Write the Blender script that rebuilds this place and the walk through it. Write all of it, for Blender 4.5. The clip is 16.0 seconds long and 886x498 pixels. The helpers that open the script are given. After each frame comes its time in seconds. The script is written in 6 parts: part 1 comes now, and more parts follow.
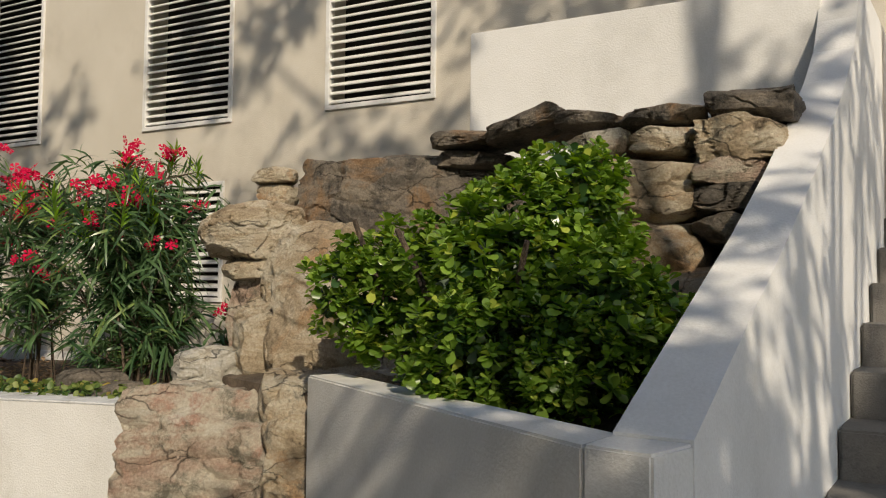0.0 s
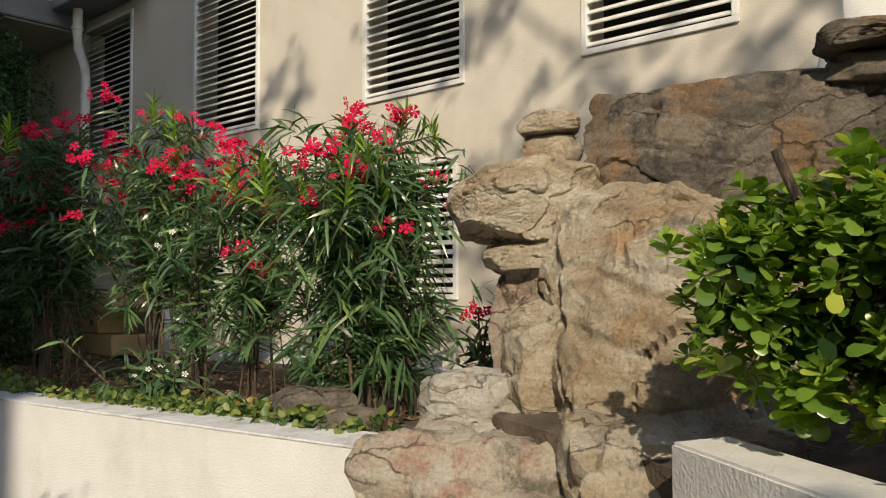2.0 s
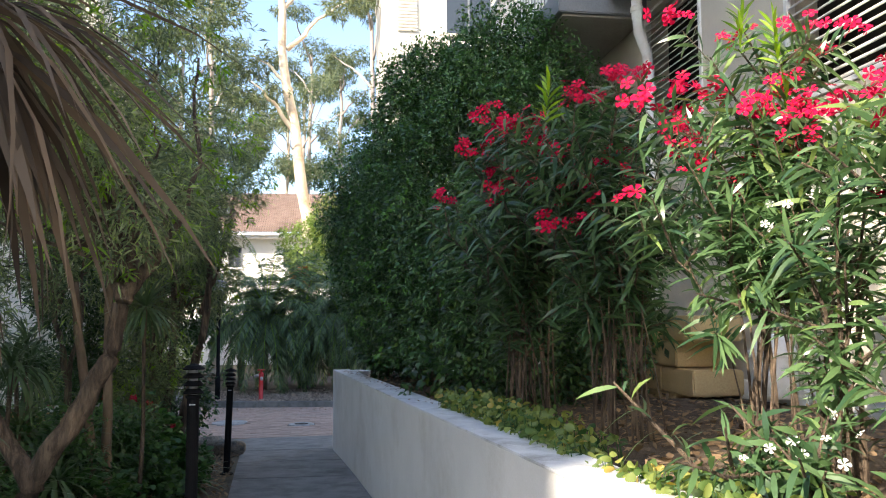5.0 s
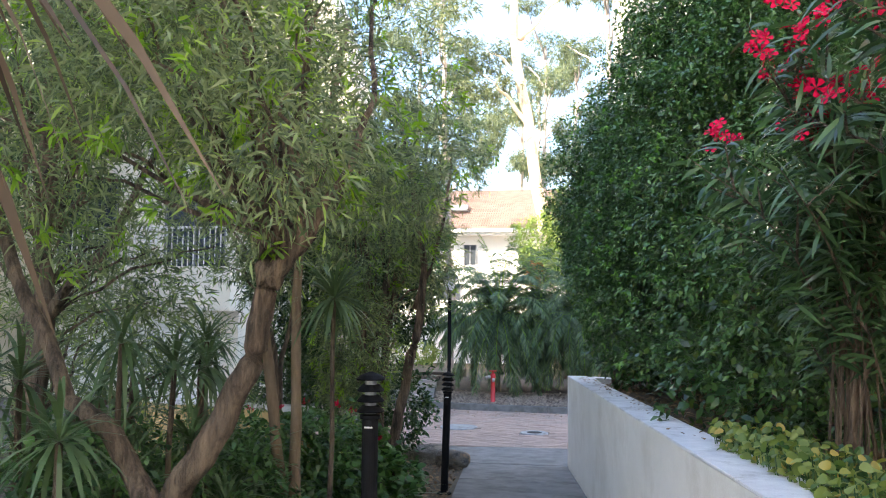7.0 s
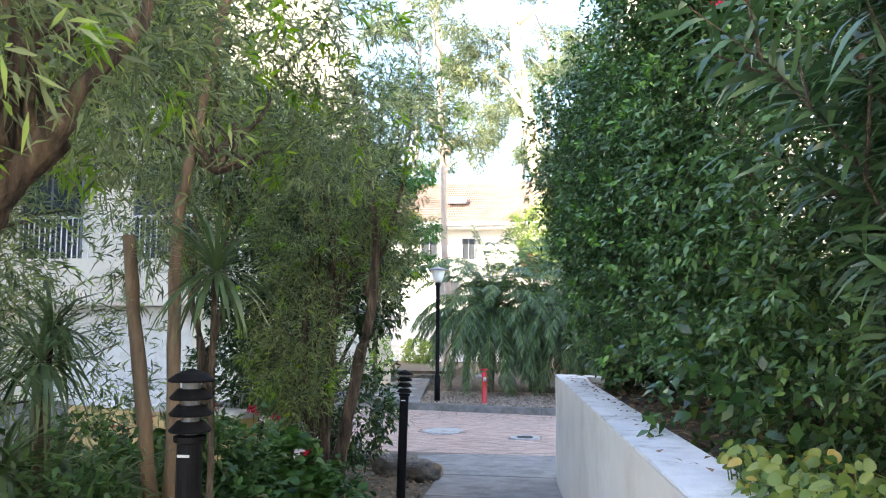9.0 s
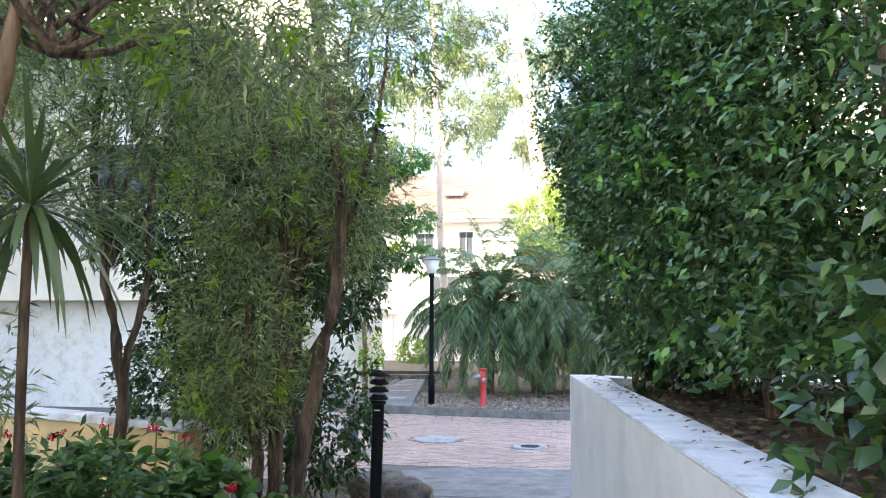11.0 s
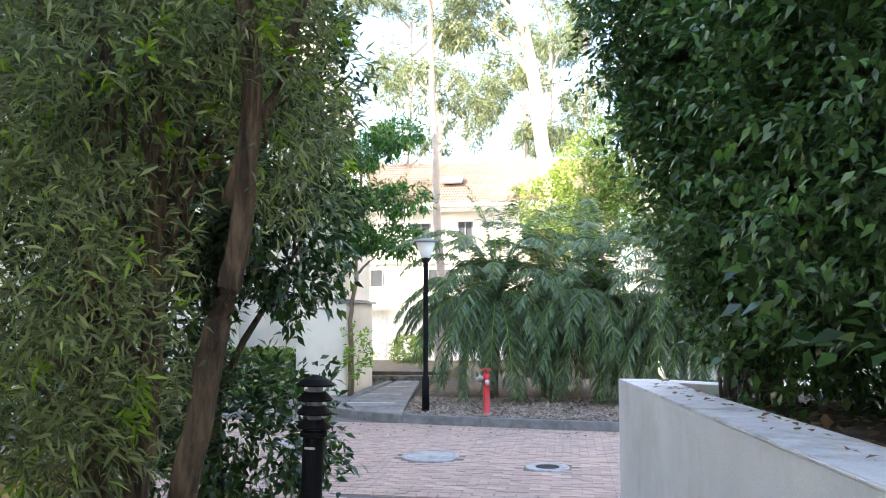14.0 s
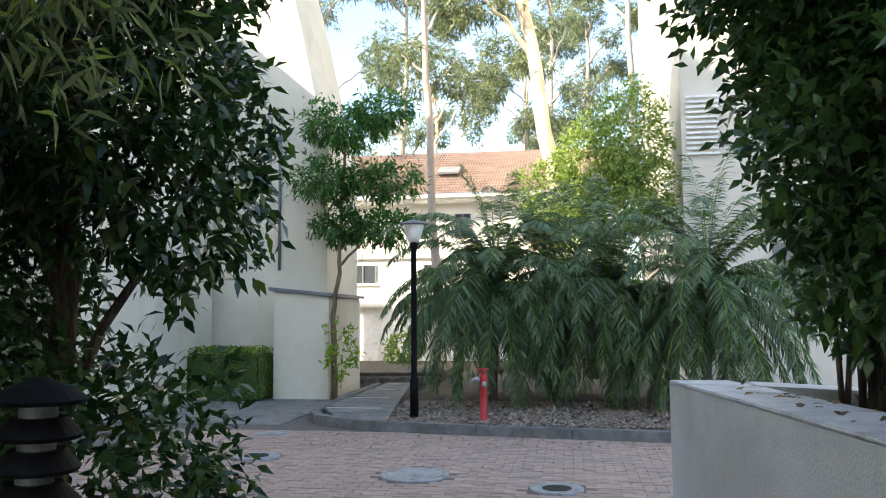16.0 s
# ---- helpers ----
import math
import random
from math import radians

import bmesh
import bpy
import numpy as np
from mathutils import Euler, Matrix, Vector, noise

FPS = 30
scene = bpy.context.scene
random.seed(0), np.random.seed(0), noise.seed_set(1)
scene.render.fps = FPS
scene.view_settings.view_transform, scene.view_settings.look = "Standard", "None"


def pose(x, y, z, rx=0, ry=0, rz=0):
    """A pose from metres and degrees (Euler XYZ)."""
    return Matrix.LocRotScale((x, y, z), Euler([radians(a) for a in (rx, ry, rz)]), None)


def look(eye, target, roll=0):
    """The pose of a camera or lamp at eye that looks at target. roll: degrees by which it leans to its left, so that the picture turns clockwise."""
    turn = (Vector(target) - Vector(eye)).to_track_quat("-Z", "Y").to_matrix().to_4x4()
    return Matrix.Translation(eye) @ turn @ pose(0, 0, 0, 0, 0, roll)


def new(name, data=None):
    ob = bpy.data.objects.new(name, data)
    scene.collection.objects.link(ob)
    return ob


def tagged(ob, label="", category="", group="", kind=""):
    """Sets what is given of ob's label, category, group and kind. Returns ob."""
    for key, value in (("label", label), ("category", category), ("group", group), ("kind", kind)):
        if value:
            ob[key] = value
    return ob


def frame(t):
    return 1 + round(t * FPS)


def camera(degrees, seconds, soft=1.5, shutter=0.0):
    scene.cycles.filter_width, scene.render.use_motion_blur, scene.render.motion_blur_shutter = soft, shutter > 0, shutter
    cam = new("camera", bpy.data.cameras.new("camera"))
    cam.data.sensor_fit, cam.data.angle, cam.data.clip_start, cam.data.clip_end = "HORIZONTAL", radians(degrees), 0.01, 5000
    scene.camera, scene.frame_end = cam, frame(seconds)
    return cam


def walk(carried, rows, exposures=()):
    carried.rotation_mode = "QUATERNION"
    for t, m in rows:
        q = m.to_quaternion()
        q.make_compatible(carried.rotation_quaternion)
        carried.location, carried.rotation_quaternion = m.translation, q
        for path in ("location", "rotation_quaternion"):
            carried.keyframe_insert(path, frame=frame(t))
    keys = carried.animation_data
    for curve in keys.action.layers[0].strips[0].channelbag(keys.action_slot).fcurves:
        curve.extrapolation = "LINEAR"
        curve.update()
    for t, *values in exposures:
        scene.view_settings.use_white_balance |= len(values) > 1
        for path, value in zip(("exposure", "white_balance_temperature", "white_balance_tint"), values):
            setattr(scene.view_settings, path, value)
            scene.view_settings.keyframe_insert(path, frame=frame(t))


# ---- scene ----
cam = camera(58.3, 16.0, 1.1)
PATH = [
    (0, (0.719, 1.408, 2.068), (2.498, 2.317, 2.175), 0.5),
    (0.5, (0.939, 1.611, 2.054), (2.679, 2.593, 2.155), 0.4),
    (1, (1.173, 1.853, 2.058), (2.863, 2.92, 2.154), 0.3),
    (1.5, (1.395, 2.101, 2.067), (2.994, 3.299, 2.159), 0.2),
    (2, (1.54, 2.381, 2.078), (3.028, 3.714, 2.164), -0.1),
    (2.5, (1.773, 2.658, 2.081), (3.09, 4.16, 2.165), -0.2),
    (3, (1.929, 2.905, 2.073), (3.057, 4.555, 2.156), -0.2),
    (3.5, (2.075, 3.185, 2.087), (3.065, 4.921, 2.176), -0.1),
    (4, (2.217, 3.484, 2.069), (3.039, 5.302, 2.204), -0.2),
    (4.2, (2.253, 3.58, 2.032), (2.983, 5.435, 2.185), 0.1),
    (4.5, (2.25, 3.785, 2.033), (2.866, 5.681, 2.193), -0.2),
    (5, (2.346, 4.116, 2.004), (2.642, 6.087, 2.171), -0.3),
    (5.2, (2.371, 4.207, 2.013), (2.515, 6.195, 2.182), -0.4),
    (7.3, (2.449, 5.792, 1.966), (2.148, 7.762, 2.131), 0.4),
    (7.5, (2.481, 5.896, 1.959), (2.176, 7.866, 2.123), 0.3),
    (8, (2.582, 6.213, 1.968), (2.269, 8.182, 2.129), -0.0),
    (8.5, (2.61, 6.579, 1.936), (2.296, 8.547, 2.098), 0.1),
    (9, (2.655, 6.935, 1.886), (2.339, 8.903, 2.049), 0.3),
    (11.5, (2.416, 8.829, 1.756), (2.105, 10.798, 1.919), 0.0),
    (12, (2.333, 9.165, 1.732), (2.023, 11.134, 1.897), 0.1),
    (12.5, (2.253, 9.507, 1.718), (1.945, 11.477, 1.881), 0.1),
    (13, (2.25, 9.893, 1.7), (1.942, 11.862, 1.864), 0.1),
    (13.5, (2.23, 10.224, 1.674), (1.921, 12.194, 1.836), -0.1),
    (14, (2.186, 10.638, 1.643), (1.878, 12.608, 1.805), -0.1),
    (14.5, (2.154, 11.064, 1.615), (1.848, 13.033, 1.778), -0.0),
    (15, (2.108, 11.431, 1.598), (1.804, 13.401, 1.761), -0.2),
    (15.5, (2.097, 11.815, 1.558), (1.792, 13.785, 1.722), -0.1),
    (16, (2.08, 12.236, 1.519), (1.771, 14.205, 1.684), -0.4),
]
walk(cam, [(t, look(eye, target, roll)) for t, eye, target, roll in PATH],
     [(0.0, -0.25, 6500, 10), (2.0, 0.0, 6550, 10), (4.0, 0.85, 6600, 10), (5.2, 1.72, 6350, 13), (7.5, 2.62, 6550, 14), (12.5, 3.15, 6550, 15), (14.5, 2.7, 6700, 14), (16.0, 2.0, 6800, 10)])

# ---- world and sun ----
SUN_TO = Vector((-0.64, -0.52, 0.54)).normalized()
world = bpy.data.worlds.new("world")
scene.world = world
world.use_nodes = True
wn = world.node_tree.nodes
sky = wn.new("ShaderNodeTexSky")
sky.sky_type, sky.sun_disc = "NISHITA", False
sky.sun_elevation = math.asin(SUN_TO.z)
sky.sun_rotation = math.atan2(SUN_TO.x, SUN_TO.y)
wn["Background"].inputs["Strength"].default_value = 0.15
world.node_tree.links.new(sky.outputs["Color"], wn["Background"].inputs["Color"])
sun = new("sun", bpy.data.lights.new("sun", "SUN"))
sun.data.energy, sun.data.angle, sun.data.color = 4.3, radians(0.6), (1.0, 0.87, 0.68)
sun.matrix_world = look(SUN_TO * 60, (0, 0, 0))


# ---- materials ----
def node_mat(name):
    m = bpy.data.materials.new(name)
    m.use_nodes = True
    return m, m.node_tree.nodes, m.node_tree.links, m.node_tree.nodes["Principled BSDF"]


def surface(name, c1, c2, scale=6.0, rough=0.7, bump=0.25, fine=60.0, c3=None, stain=1.2, metal=0.0, per_object=0.0, stretch=1.0, spots=(0.50, 0.68), relief=0.0):
    """Two colours in a broad noise, a fine grain, a stain colour in large patches, and a fine relief."""
    m, n, l, p = node_mat(name)
    tc0 = n.new("ShaderNodeTexCoord")
    tc = n.new("ShaderNodeMapping")
    tc.inputs["Scale"].default_value = (1, 1, stretch)
    l.new(tc0.outputs["Object"], tc.inputs["Vector"])
    a = n.new("ShaderNodeTexNoise")
    a.inputs["Scale"].default_value, a.inputs["Detail"].default_value, a.inputs["Roughness"].default_value = scale, 6, 0.62
    l.new(tc.outputs["Vector"], a.inputs["Vector"])
    ramp = n.new("ShaderNodeValToRGB")
    ramp.color_ramp.elements[0].position, ramp.color_ramp.elements[1].position = 0.34, 0.66
    ramp.color_ramp.elements[0].color, ramp.color_ramp.elements[1].color = (*c1, 1), (*c2, 1)
    l.new(a.outputs["Fac"], ramp.inputs["Fac"])
    out = ramp.outputs["Color"]
    f = n.new("ShaderNodeTexNoise")
    f.inputs["Scale"].default_value, f.inputs["Detail"].default_value = fine, 5
    l.new(tc.outputs["Vector"], f.inputs["Vector"])
    if c3:
        s = n.new("ShaderNodeTexNoise")
        s.inputs["Scale"].default_value, s.inputs["Detail"].default_value, s.inputs["Roughness"].default_value = stain, 8, 0.7
        l.new(tc.outputs["Vector"], s.inputs["Vector"])
        r2 = n.new("ShaderNodeValToRGB")
        r2.color_ramp.elements[0].position, r2.color_ramp.elements[1].position = spots
        l.new(s.outputs["Fac"], r2.inputs["Fac"])
        mx = n.new("ShaderNodeMix")
        mx.data_type = "RGBA"
        l.new(r2.outputs["Color"], mx.inputs["Factor"])
        l.new(out, mx.inputs["A"])
        mx.inputs["B"].default_value = (*c3, 1)
        out = mx.outputs["Result"]
    mx = n.new("ShaderNodeMix")
    mx.data_type, mx.blend_type = "RGBA", "OVERLAY"
    mx.inputs["Factor"].default_value = 0.25
    l.new(out, mx.inputs["A"])
    l.new(f.outputs["Fac"], mx.inputs["B"])
    out = mx.outputs["Result"]
    if per_object:
        oi = n.new("ShaderNodeObjectInfo")
        hs = n.new("ShaderNodeHueSaturation")
        mr = n.new("ShaderNodeMapRange")
        mr.inputs["To Min"].default_value, mr.inputs["To Max"].default_value = 1 - per_object, 1 + per_object
        l.new(oi.outputs["Random"], mr.inputs["Value"])
        l.new(mr.outputs["Result"], hs.inputs["Value"])
        l.new(out, hs.inputs["Color"])
        out = hs.outputs["Color"]
    l.new(out, p.inputs["Base Color"])
    b = n.new("ShaderNodeBump")
    b.inputs["Strength"].default_value, b.inputs["Distance"].default_value = bump, 0.01
    l.new(f.outputs["Fac"], b.inputs["Height"])
    if relief:
        b0 = n.new("ShaderNodeBump")
        b0.inputs["Strength"].default_value, b0.inputs["Distance"].default_value = 1.0, relief
        v = n.new("ShaderNodeTexNoise")
        v.inputs["Scale"].default_value, v.inputs["Detail"].default_value, v.inputs["Roughness"].default_value = 14, 9, 0.72
        l.new(tc.outputs["Vector"], v.inputs["Vector"])
        l.new(v.outputs["Fac"], b0.inputs["Height"])
        l.new(b0.outputs["Normal"], b.inputs["Normal"])
    l.new(b.outputs["Normal"], p.inputs["Normal"])
    p.inputs["Roughness"].default_value, p.inputs["Metallic"].default_value = rough, metal
    return m


def leaf_mat(name, dark, light, rough=0.42, through_light=0.28, odd=None):
    """Leaves: each one its own shade between dark and light, a few odd ones, some light let through."""
    m, n, l, p = node_mat(name)
    g = n.new("ShaderNodeNewGeometry")
    ramp = n.new("ShaderNodeValToRGB")
    ramp.color_ramp.elements[0].color, ramp.color_ramp.elements[1].color = (*dark, 1), (*light, 1)
    ramp.color_ramp.elements[1].position = 0.9
    if odd:
        e = ramp.color_ramp.elements.new(0.97)
        e.color = (*odd, 1)
    l.new(g.outputs["Random Per Island"], ramp.inputs["Fac"])
    l.new(ramp.outputs["Color"], p.inputs["Base Color"])
    p.inputs["Roughness"].default_value = rough
    tr = n.new("ShaderNodeBsdfTranslucent")
    hs = n.new("ShaderNodeHueSaturation")
    hs.inputs["Saturation"].default_value, hs.inputs["Value"].default_value = 1.15, 1.7
    l.new(ramp.outputs["Color"], hs.inputs["Color"])
    l.new(hs.outputs["Color"], tr.inputs["Color"])
    mix = n.new("ShaderNodeMixShader")
    mix.inputs["Fac"].default_value = through_light
    l.new(p.outputs["BSDF"], mix.inputs[1])
    l.new(tr.outputs["BSDF"], mix.inputs[2])
    l.new(mix.outputs["Shader"], n["Material Output"].inputs["Surface"])
    return m


M_RENDER = surface("painted_render", (0.60, 0.55, 0.46), (0.66, 0.61, 0.52), 1.5, 0.85, 0.3, 140, (0.52, 0.47, 0.39), 0.8)
M_WHITEWALL = surface("white_masonry_paint", (0.70, 0.69, 0.66), (0.78, 0.77, 0.74), 2.0, 0.75, 0.35, 120, (0.60, 0.58, 0.53), 1.1)
M_WALLTOP = surface("weathered_wall_top", (0.62, 0.62, 0.62), (0.76, 0.76, 0.75), 9.0, 0.8, 0.4, 150, (0.34, 0.33, 0.30), 4.0)
M_PARAPET = surface("white_parapet_paint", (0.74, 0.73, 0.70), (0.80, 0.79, 0.77), 2.0, 0.8, 0.2, 120, (0.66, 0.65, 0.62), 1.3)
M_CREAM = surface("cream_render", (0.72, 0.66, 0.54), (0.80, 0.74, 0.62), 0.8, 0.85, 0.2, 60, (0.62, 0.56, 0.46), 0.5)
M_HOUSE = surface("pale_house_render", (0.82, 0.80, 0.74), (0.88, 0.86, 0.81), 0.8, 0.85, 0.2, 60)
M_LOUVRE = surface("white_louvre_paint", (0.74, 0.73, 0.70), (0.82, 0.81, 0.78), 12, 0.5, 0.1, 200, (0.60, 0.57, 0.50), 5)
# near-black that paints in the unlit depth of openings
M_DARK = surface("unlit_opening_black", (0.012, 0.011, 0.010), (0.02, 0.018, 0.016), 4, 0.9)
M_GREYTRIM = surface("grey_trim_paint", (0.16, 0.17, 0.18), (0.20, 0.21, 0.22), 5, 0.55, 0.1)
M_SOFFIT = surface("soffit_paint", (0.34, 0.31, 0.27), (0.40, 0.37, 0.32), 3, 0.85, 0.15)
M_CONCRETE = surface("path_concrete", (0.17, 0.165, 0.16), (0.26, 0.25, 0.24), 5, 0.85, 0.5, 160, (0.11, 0.105, 0.10), 2.2, per_object=0.06)
M_STEP = surface("stair_concrete", (0.13, 0.12, 0.11), (0.20, 0.19, 0.17), 6, 0.85, 0.5, 150, (0.08, 0.075, 0.07), 3)
M_KERB = surface("kerb_concrete", (0.13, 0.13, 0.125), (0.23, 0.225, 0.215), 7, 0.85, 0.5, 140, (0.11, 0.11, 0.10), 3, per_object=0.05)
M_PAVER = surface("brick_paver", (0.36, 0.245, 0.20), (0.48, 0.36, 0.29), 7, 0.85, 0.5, 120, (0.30, 0.25, 0.21), 2.0, per_object=0.16)
M_JOINT = surface("paver_bedding", (0.12, 0.105, 0.09), (0.18, 0.16, 0.14), 20, 0.95, 0.5, 200)
M_SOIL = surface("soil", (0.045, 0.032, 0.022), (0.10, 0.075, 0.05), 9, 0.95, 0.8, 90, (0.16, 0.12, 0.085), 5)
M_GROUND = surface("leaf_litter_ground", (0.07, 0.055, 0.035), (0.14, 0.11, 0.075), 5, 0.95, 0.8, 60, (0.06, 0.075, 0.03), 1.5)
M_MULCH = surface("bark_chip", (0.20, 0.13, 0.09), (0.36, 0.27, 0.20), 14, 0.9, 0.5, 90, per_object=0.2)
def stone_mat(name, cols, rust, lichen, lichen_spots=(0.56, 0.64)):
    """Weathered sandstone: warped beds of several tones, rust patches, dark lichen, open cracks and pitted grain."""
    m, n, l, p = node_mat(name)
    tc = n.new("ShaderNodeTexCoord")
    geo = n.new("ShaderNodeNewGeometry")
    pos = geo.outputs["Position"]

    def noise_tex(scale, detail, rough, dist=0.0, stretch=None):
        t = n.new("ShaderNodeTexNoise")
        t.inputs["Scale"].default_value, t.inputs["Detail"].default_value = scale, detail
        t.inputs["Roughness"].default_value, t.inputs["Distortion"].default_value = rough, dist
        if stretch:
            mp = n.new("ShaderNodeMapping")
            mp.inputs["Scale"].default_value = stretch
            mp.inputs["Rotation"].default_value = (0.12, 0.2, 0)
            l.new(pos, mp.inputs["Vector"])
            l.new(mp.outputs["Vector"], t.inputs["Vector"])
        else:
            l.new(pos, t.inputs["Vector"])
        return t.outputs["Fac"]

    def ramp_of(fac, stops):
        r = n.new("ShaderNodeValToRGB")
        e = r.color_ramp.elements
        while len(e) < len(stops):
            e.new(0.5)
        for k, (at, c) in enumerate(stops):
            e[k].position, e[k].color = at, (*c, 1)
        l.new(fac, r.inputs["Fac"])
        return r.outputs["Color"]

    def mixed(fac, a, b, kind="MIX"):
        x = n.new("ShaderNodeMix")
        x.data_type, x.blend_type = "RGBA", kind
        if isinstance(fac, float):
            x.inputs["Factor"].default_value = fac
        else:
            l.new(fac, x.inputs["Factor"])
        l.new(a, x.inputs["A"])
        if isinstance(b, tuple):
            x.inputs["B"].default_value = (*b, 1)
        else:
            l.new(b, x.inputs["B"])
        return x.outputs["Result"]

    W1, B1 = (1, 1, 1), (0, 0, 0)
    beds = noise_tex(2.6, 8, 0.66, 0.7, (1.0, 1.0, 2.6))
    col = ramp_of(beds, [(0.32, cols[0]), (0.45, cols[1]), (0.55, cols[2]), (0.68, cols[3])])
    col = mixed(ramp_of(noise_tex(3.3, 7, 0.7, 0.4), [(0.55, B1), (0.66, W1)]), col, rust)
    lich = noise_tex(5.2, 10, 0.78, 0.3)
    col = mixed(ramp_of(lich, [(lichen_spots[0], B1), (lichen_spots[1], (0.85, 0.85, 0.85))]), col, lichen)
    grain = noise_tex(95, 6, 0.7)
    col = mixed(0.55, col, ramp_of(grain, [(0.3, (0.25, 0.25, 0.25)), (0.7, (0.75, 0.75, 0.75))]), "OVERLAY")
    wob = n.new("ShaderNodeVectorMath")
    wob.operation = "MULTIPLY_ADD"
    wn_ = n.new("ShaderNodeTexNoise")
    wn_.inputs["Scale"].default_value, wn_.inputs["Detail"].default_value = 5.0, 6
    l.new(pos, wn_.inputs["Vector"])
    l.new(wn_.outputs["Color"], wob.inputs[0])
    wob.inputs[1].default_value = (0.22, 0.22, 0.22)
    l.new(pos, wob.inputs[2])
    vo = n.new("ShaderNodeTexVoronoi")
    vo.feature = "DISTANCE_TO_EDGE"
    vo.inputs["Scale"].default_value = 4.2
    mp = n.new("ShaderNodeMapping")
    mp.inputs["Scale"].default_value = (0.7, 0.7, 1.5)
    l.new(wob.outputs["Vector"], mp.inputs["Vector"])
    l.new(mp.outputs["Vector"], vo.inputs["Vector"])
    crack = ramp_of(vo.outputs["Distance"], [(0.0, B1), (0.020, W1)])
    patchy = mixed(ramp_of(noise_tex(3.7, 4, 0.6), [(0.44, B1), (0.54, W1)]), crack, W1)
    dark = n.new("ShaderNodeMix")
    dark.data_type, dark.blend_type = "RGBA", "MULTIPLY"
    dark.inputs["Factor"].default_value = 0.7
    l.new(col, dark.inputs["A"])
    l.new(patchy, dark.inputs["B"])
    l.new(dark.outputs["Result"], p.inputs["Base Color"])
    prev = None
    for h, dist, st in ((patchy, 0.020, 1.0), (noise_tex(13, 10, 0.74, 0.2, (1, 1, 1.8)), 0.050, 1.0), (grain, 0.006, 0.8)):
        b = n.new("ShaderNodeBump")
        b.inputs["Strength"].default_value, b.inputs["Distance"].default_value = st, dist
        l.new(h, b.inputs["Height"])
        if prev:
            l.new(prev.outputs["Normal"], b.inputs["Normal"])
        prev = b
    l.new(prev.outputs["Normal"], p.inputs["Normal"])
    p.inputs["Roughness"].default_value = 0.88
    p.inputs["Specular IOR Level"].default_value = 0.25
    return m


M_STONE = stone_mat("sandstone", ((0.34, 0.25, 0.16), (0.54, 0.43, 0.29), (0.66, 0.58, 0.44), (0.74, 0.68, 0.57)), (0.52, 0.33, 0.18), (0.16, 0.145, 0.12), (0.55, 0.64))
M_STONE_WHITE = stone_mat("bleached_sandstone", ((0.46, 0.40, 0.31), (0.60, 0.55, 0.45), (0.68, 0.64, 0.55), (0.74, 0.71, 0.64)), (0.55, 0.47, 0.34), (0.20, 0.19, 0.16), (0.60, 0.70))
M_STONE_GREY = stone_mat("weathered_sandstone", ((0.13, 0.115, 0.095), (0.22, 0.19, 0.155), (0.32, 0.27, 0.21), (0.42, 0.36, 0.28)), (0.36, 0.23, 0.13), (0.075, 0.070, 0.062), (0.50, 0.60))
M_STONE_PINK = stone_mat("banded_sandstone", ((0.42, 0.27, 0.20), (0.55, 0.43, 0.33), (0.62, 0.55, 0.43), (0.68, 0.63, 0.53)), (0.50, 0.30, 0.22), (0.17, 0.16, 0.12), (0.54, 0.64))
M_BARK = surface("brown_bark", (0.036, 0.026, 0.019), (0.280, 0.200, 0.135), 24, 0.9, 1.0, 90, (0.05, 0.036, 0.026), 16, stretch=0.16, relief=0.09)
M_BARK_PALE = surface("pale_bark", (0.15, 0.105, 0.068), (0.26, 0.19, 0.13), 12, 0.85, 0.7, 70, (0.09, 0.065, 0.045), 8, stretch=0.2)
M_GUMBARK = surface("gum_bark", (0.62, 0.50, 0.36), (0.74, 0.63, 0.48), 1.5, 0.7, 0.3, 30, (0.46, 0.30, 0.18), 0.9)
M_GUMBARK_GREY = surface("grey_gum_bark", (0.30, 0.25, 0.21), (0.44, 0.38, 0.33), 2.0, 0.8, 0.4, 30, (0.20, 0.16, 0.14), 1.0)
M_BLACK = surface("black_paint", (0.005, 0.005, 0.006), (0.009, 0.009, 0.010), 12, 0.62, 0.1, 120)
M_BLACK.node_tree.nodes["Principled BSDF"].inputs["Specular IOR Level"].default_value = 0.10
M_RED = surface("red_paint", (0.42, 0.018, 0.022), (0.52, 0.03, 0.03), 12, 0.45, 0.15, 80)
M_TILE = surface("roof_tile", (0.21, 0.15, 0.125), (0.30, 0.22, 0.185), 3, 0.85, 0.4, 40, (0.16, 0.11, 0.09), 1.0)
M_STEEL = surface("cover_steel", (0.30, 0.31, 0.32), (0.42, 0.43, 0.44), 10, 0.6, 0.4, 120, (0.16, 0.14, 0.12), 4, 0.3)
M_LAMPGLASS = surface("frosted_diffuser", (0.70, 0.68, 0.60), (0.78, 0.76, 0.68), 8, 0.35, 0.05, 80)
M_YELLOW = surface("ochre_render", (0.58, 0.42, 0.20), (0.68, 0.50, 0.26), 2.0, 0.85, 0.3, 80, (0.50, 0.36, 0.18), 1.2)
M_WINDOW, _n, _l, _p = node_mat("window_glass")
_p.inputs["Base Color"].default_value, _p.inputs["Roughness"].default_value = (0.05, 0.06, 0.07, 1), 0.06
M_PAINTLINE = surface("worn_white_line", (0.46, 0.45, 0.43), (0.66, 0.65, 0.62), 30, 0.85, 0.3, 120)
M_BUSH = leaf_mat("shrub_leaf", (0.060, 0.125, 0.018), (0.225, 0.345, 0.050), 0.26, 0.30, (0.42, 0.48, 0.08))
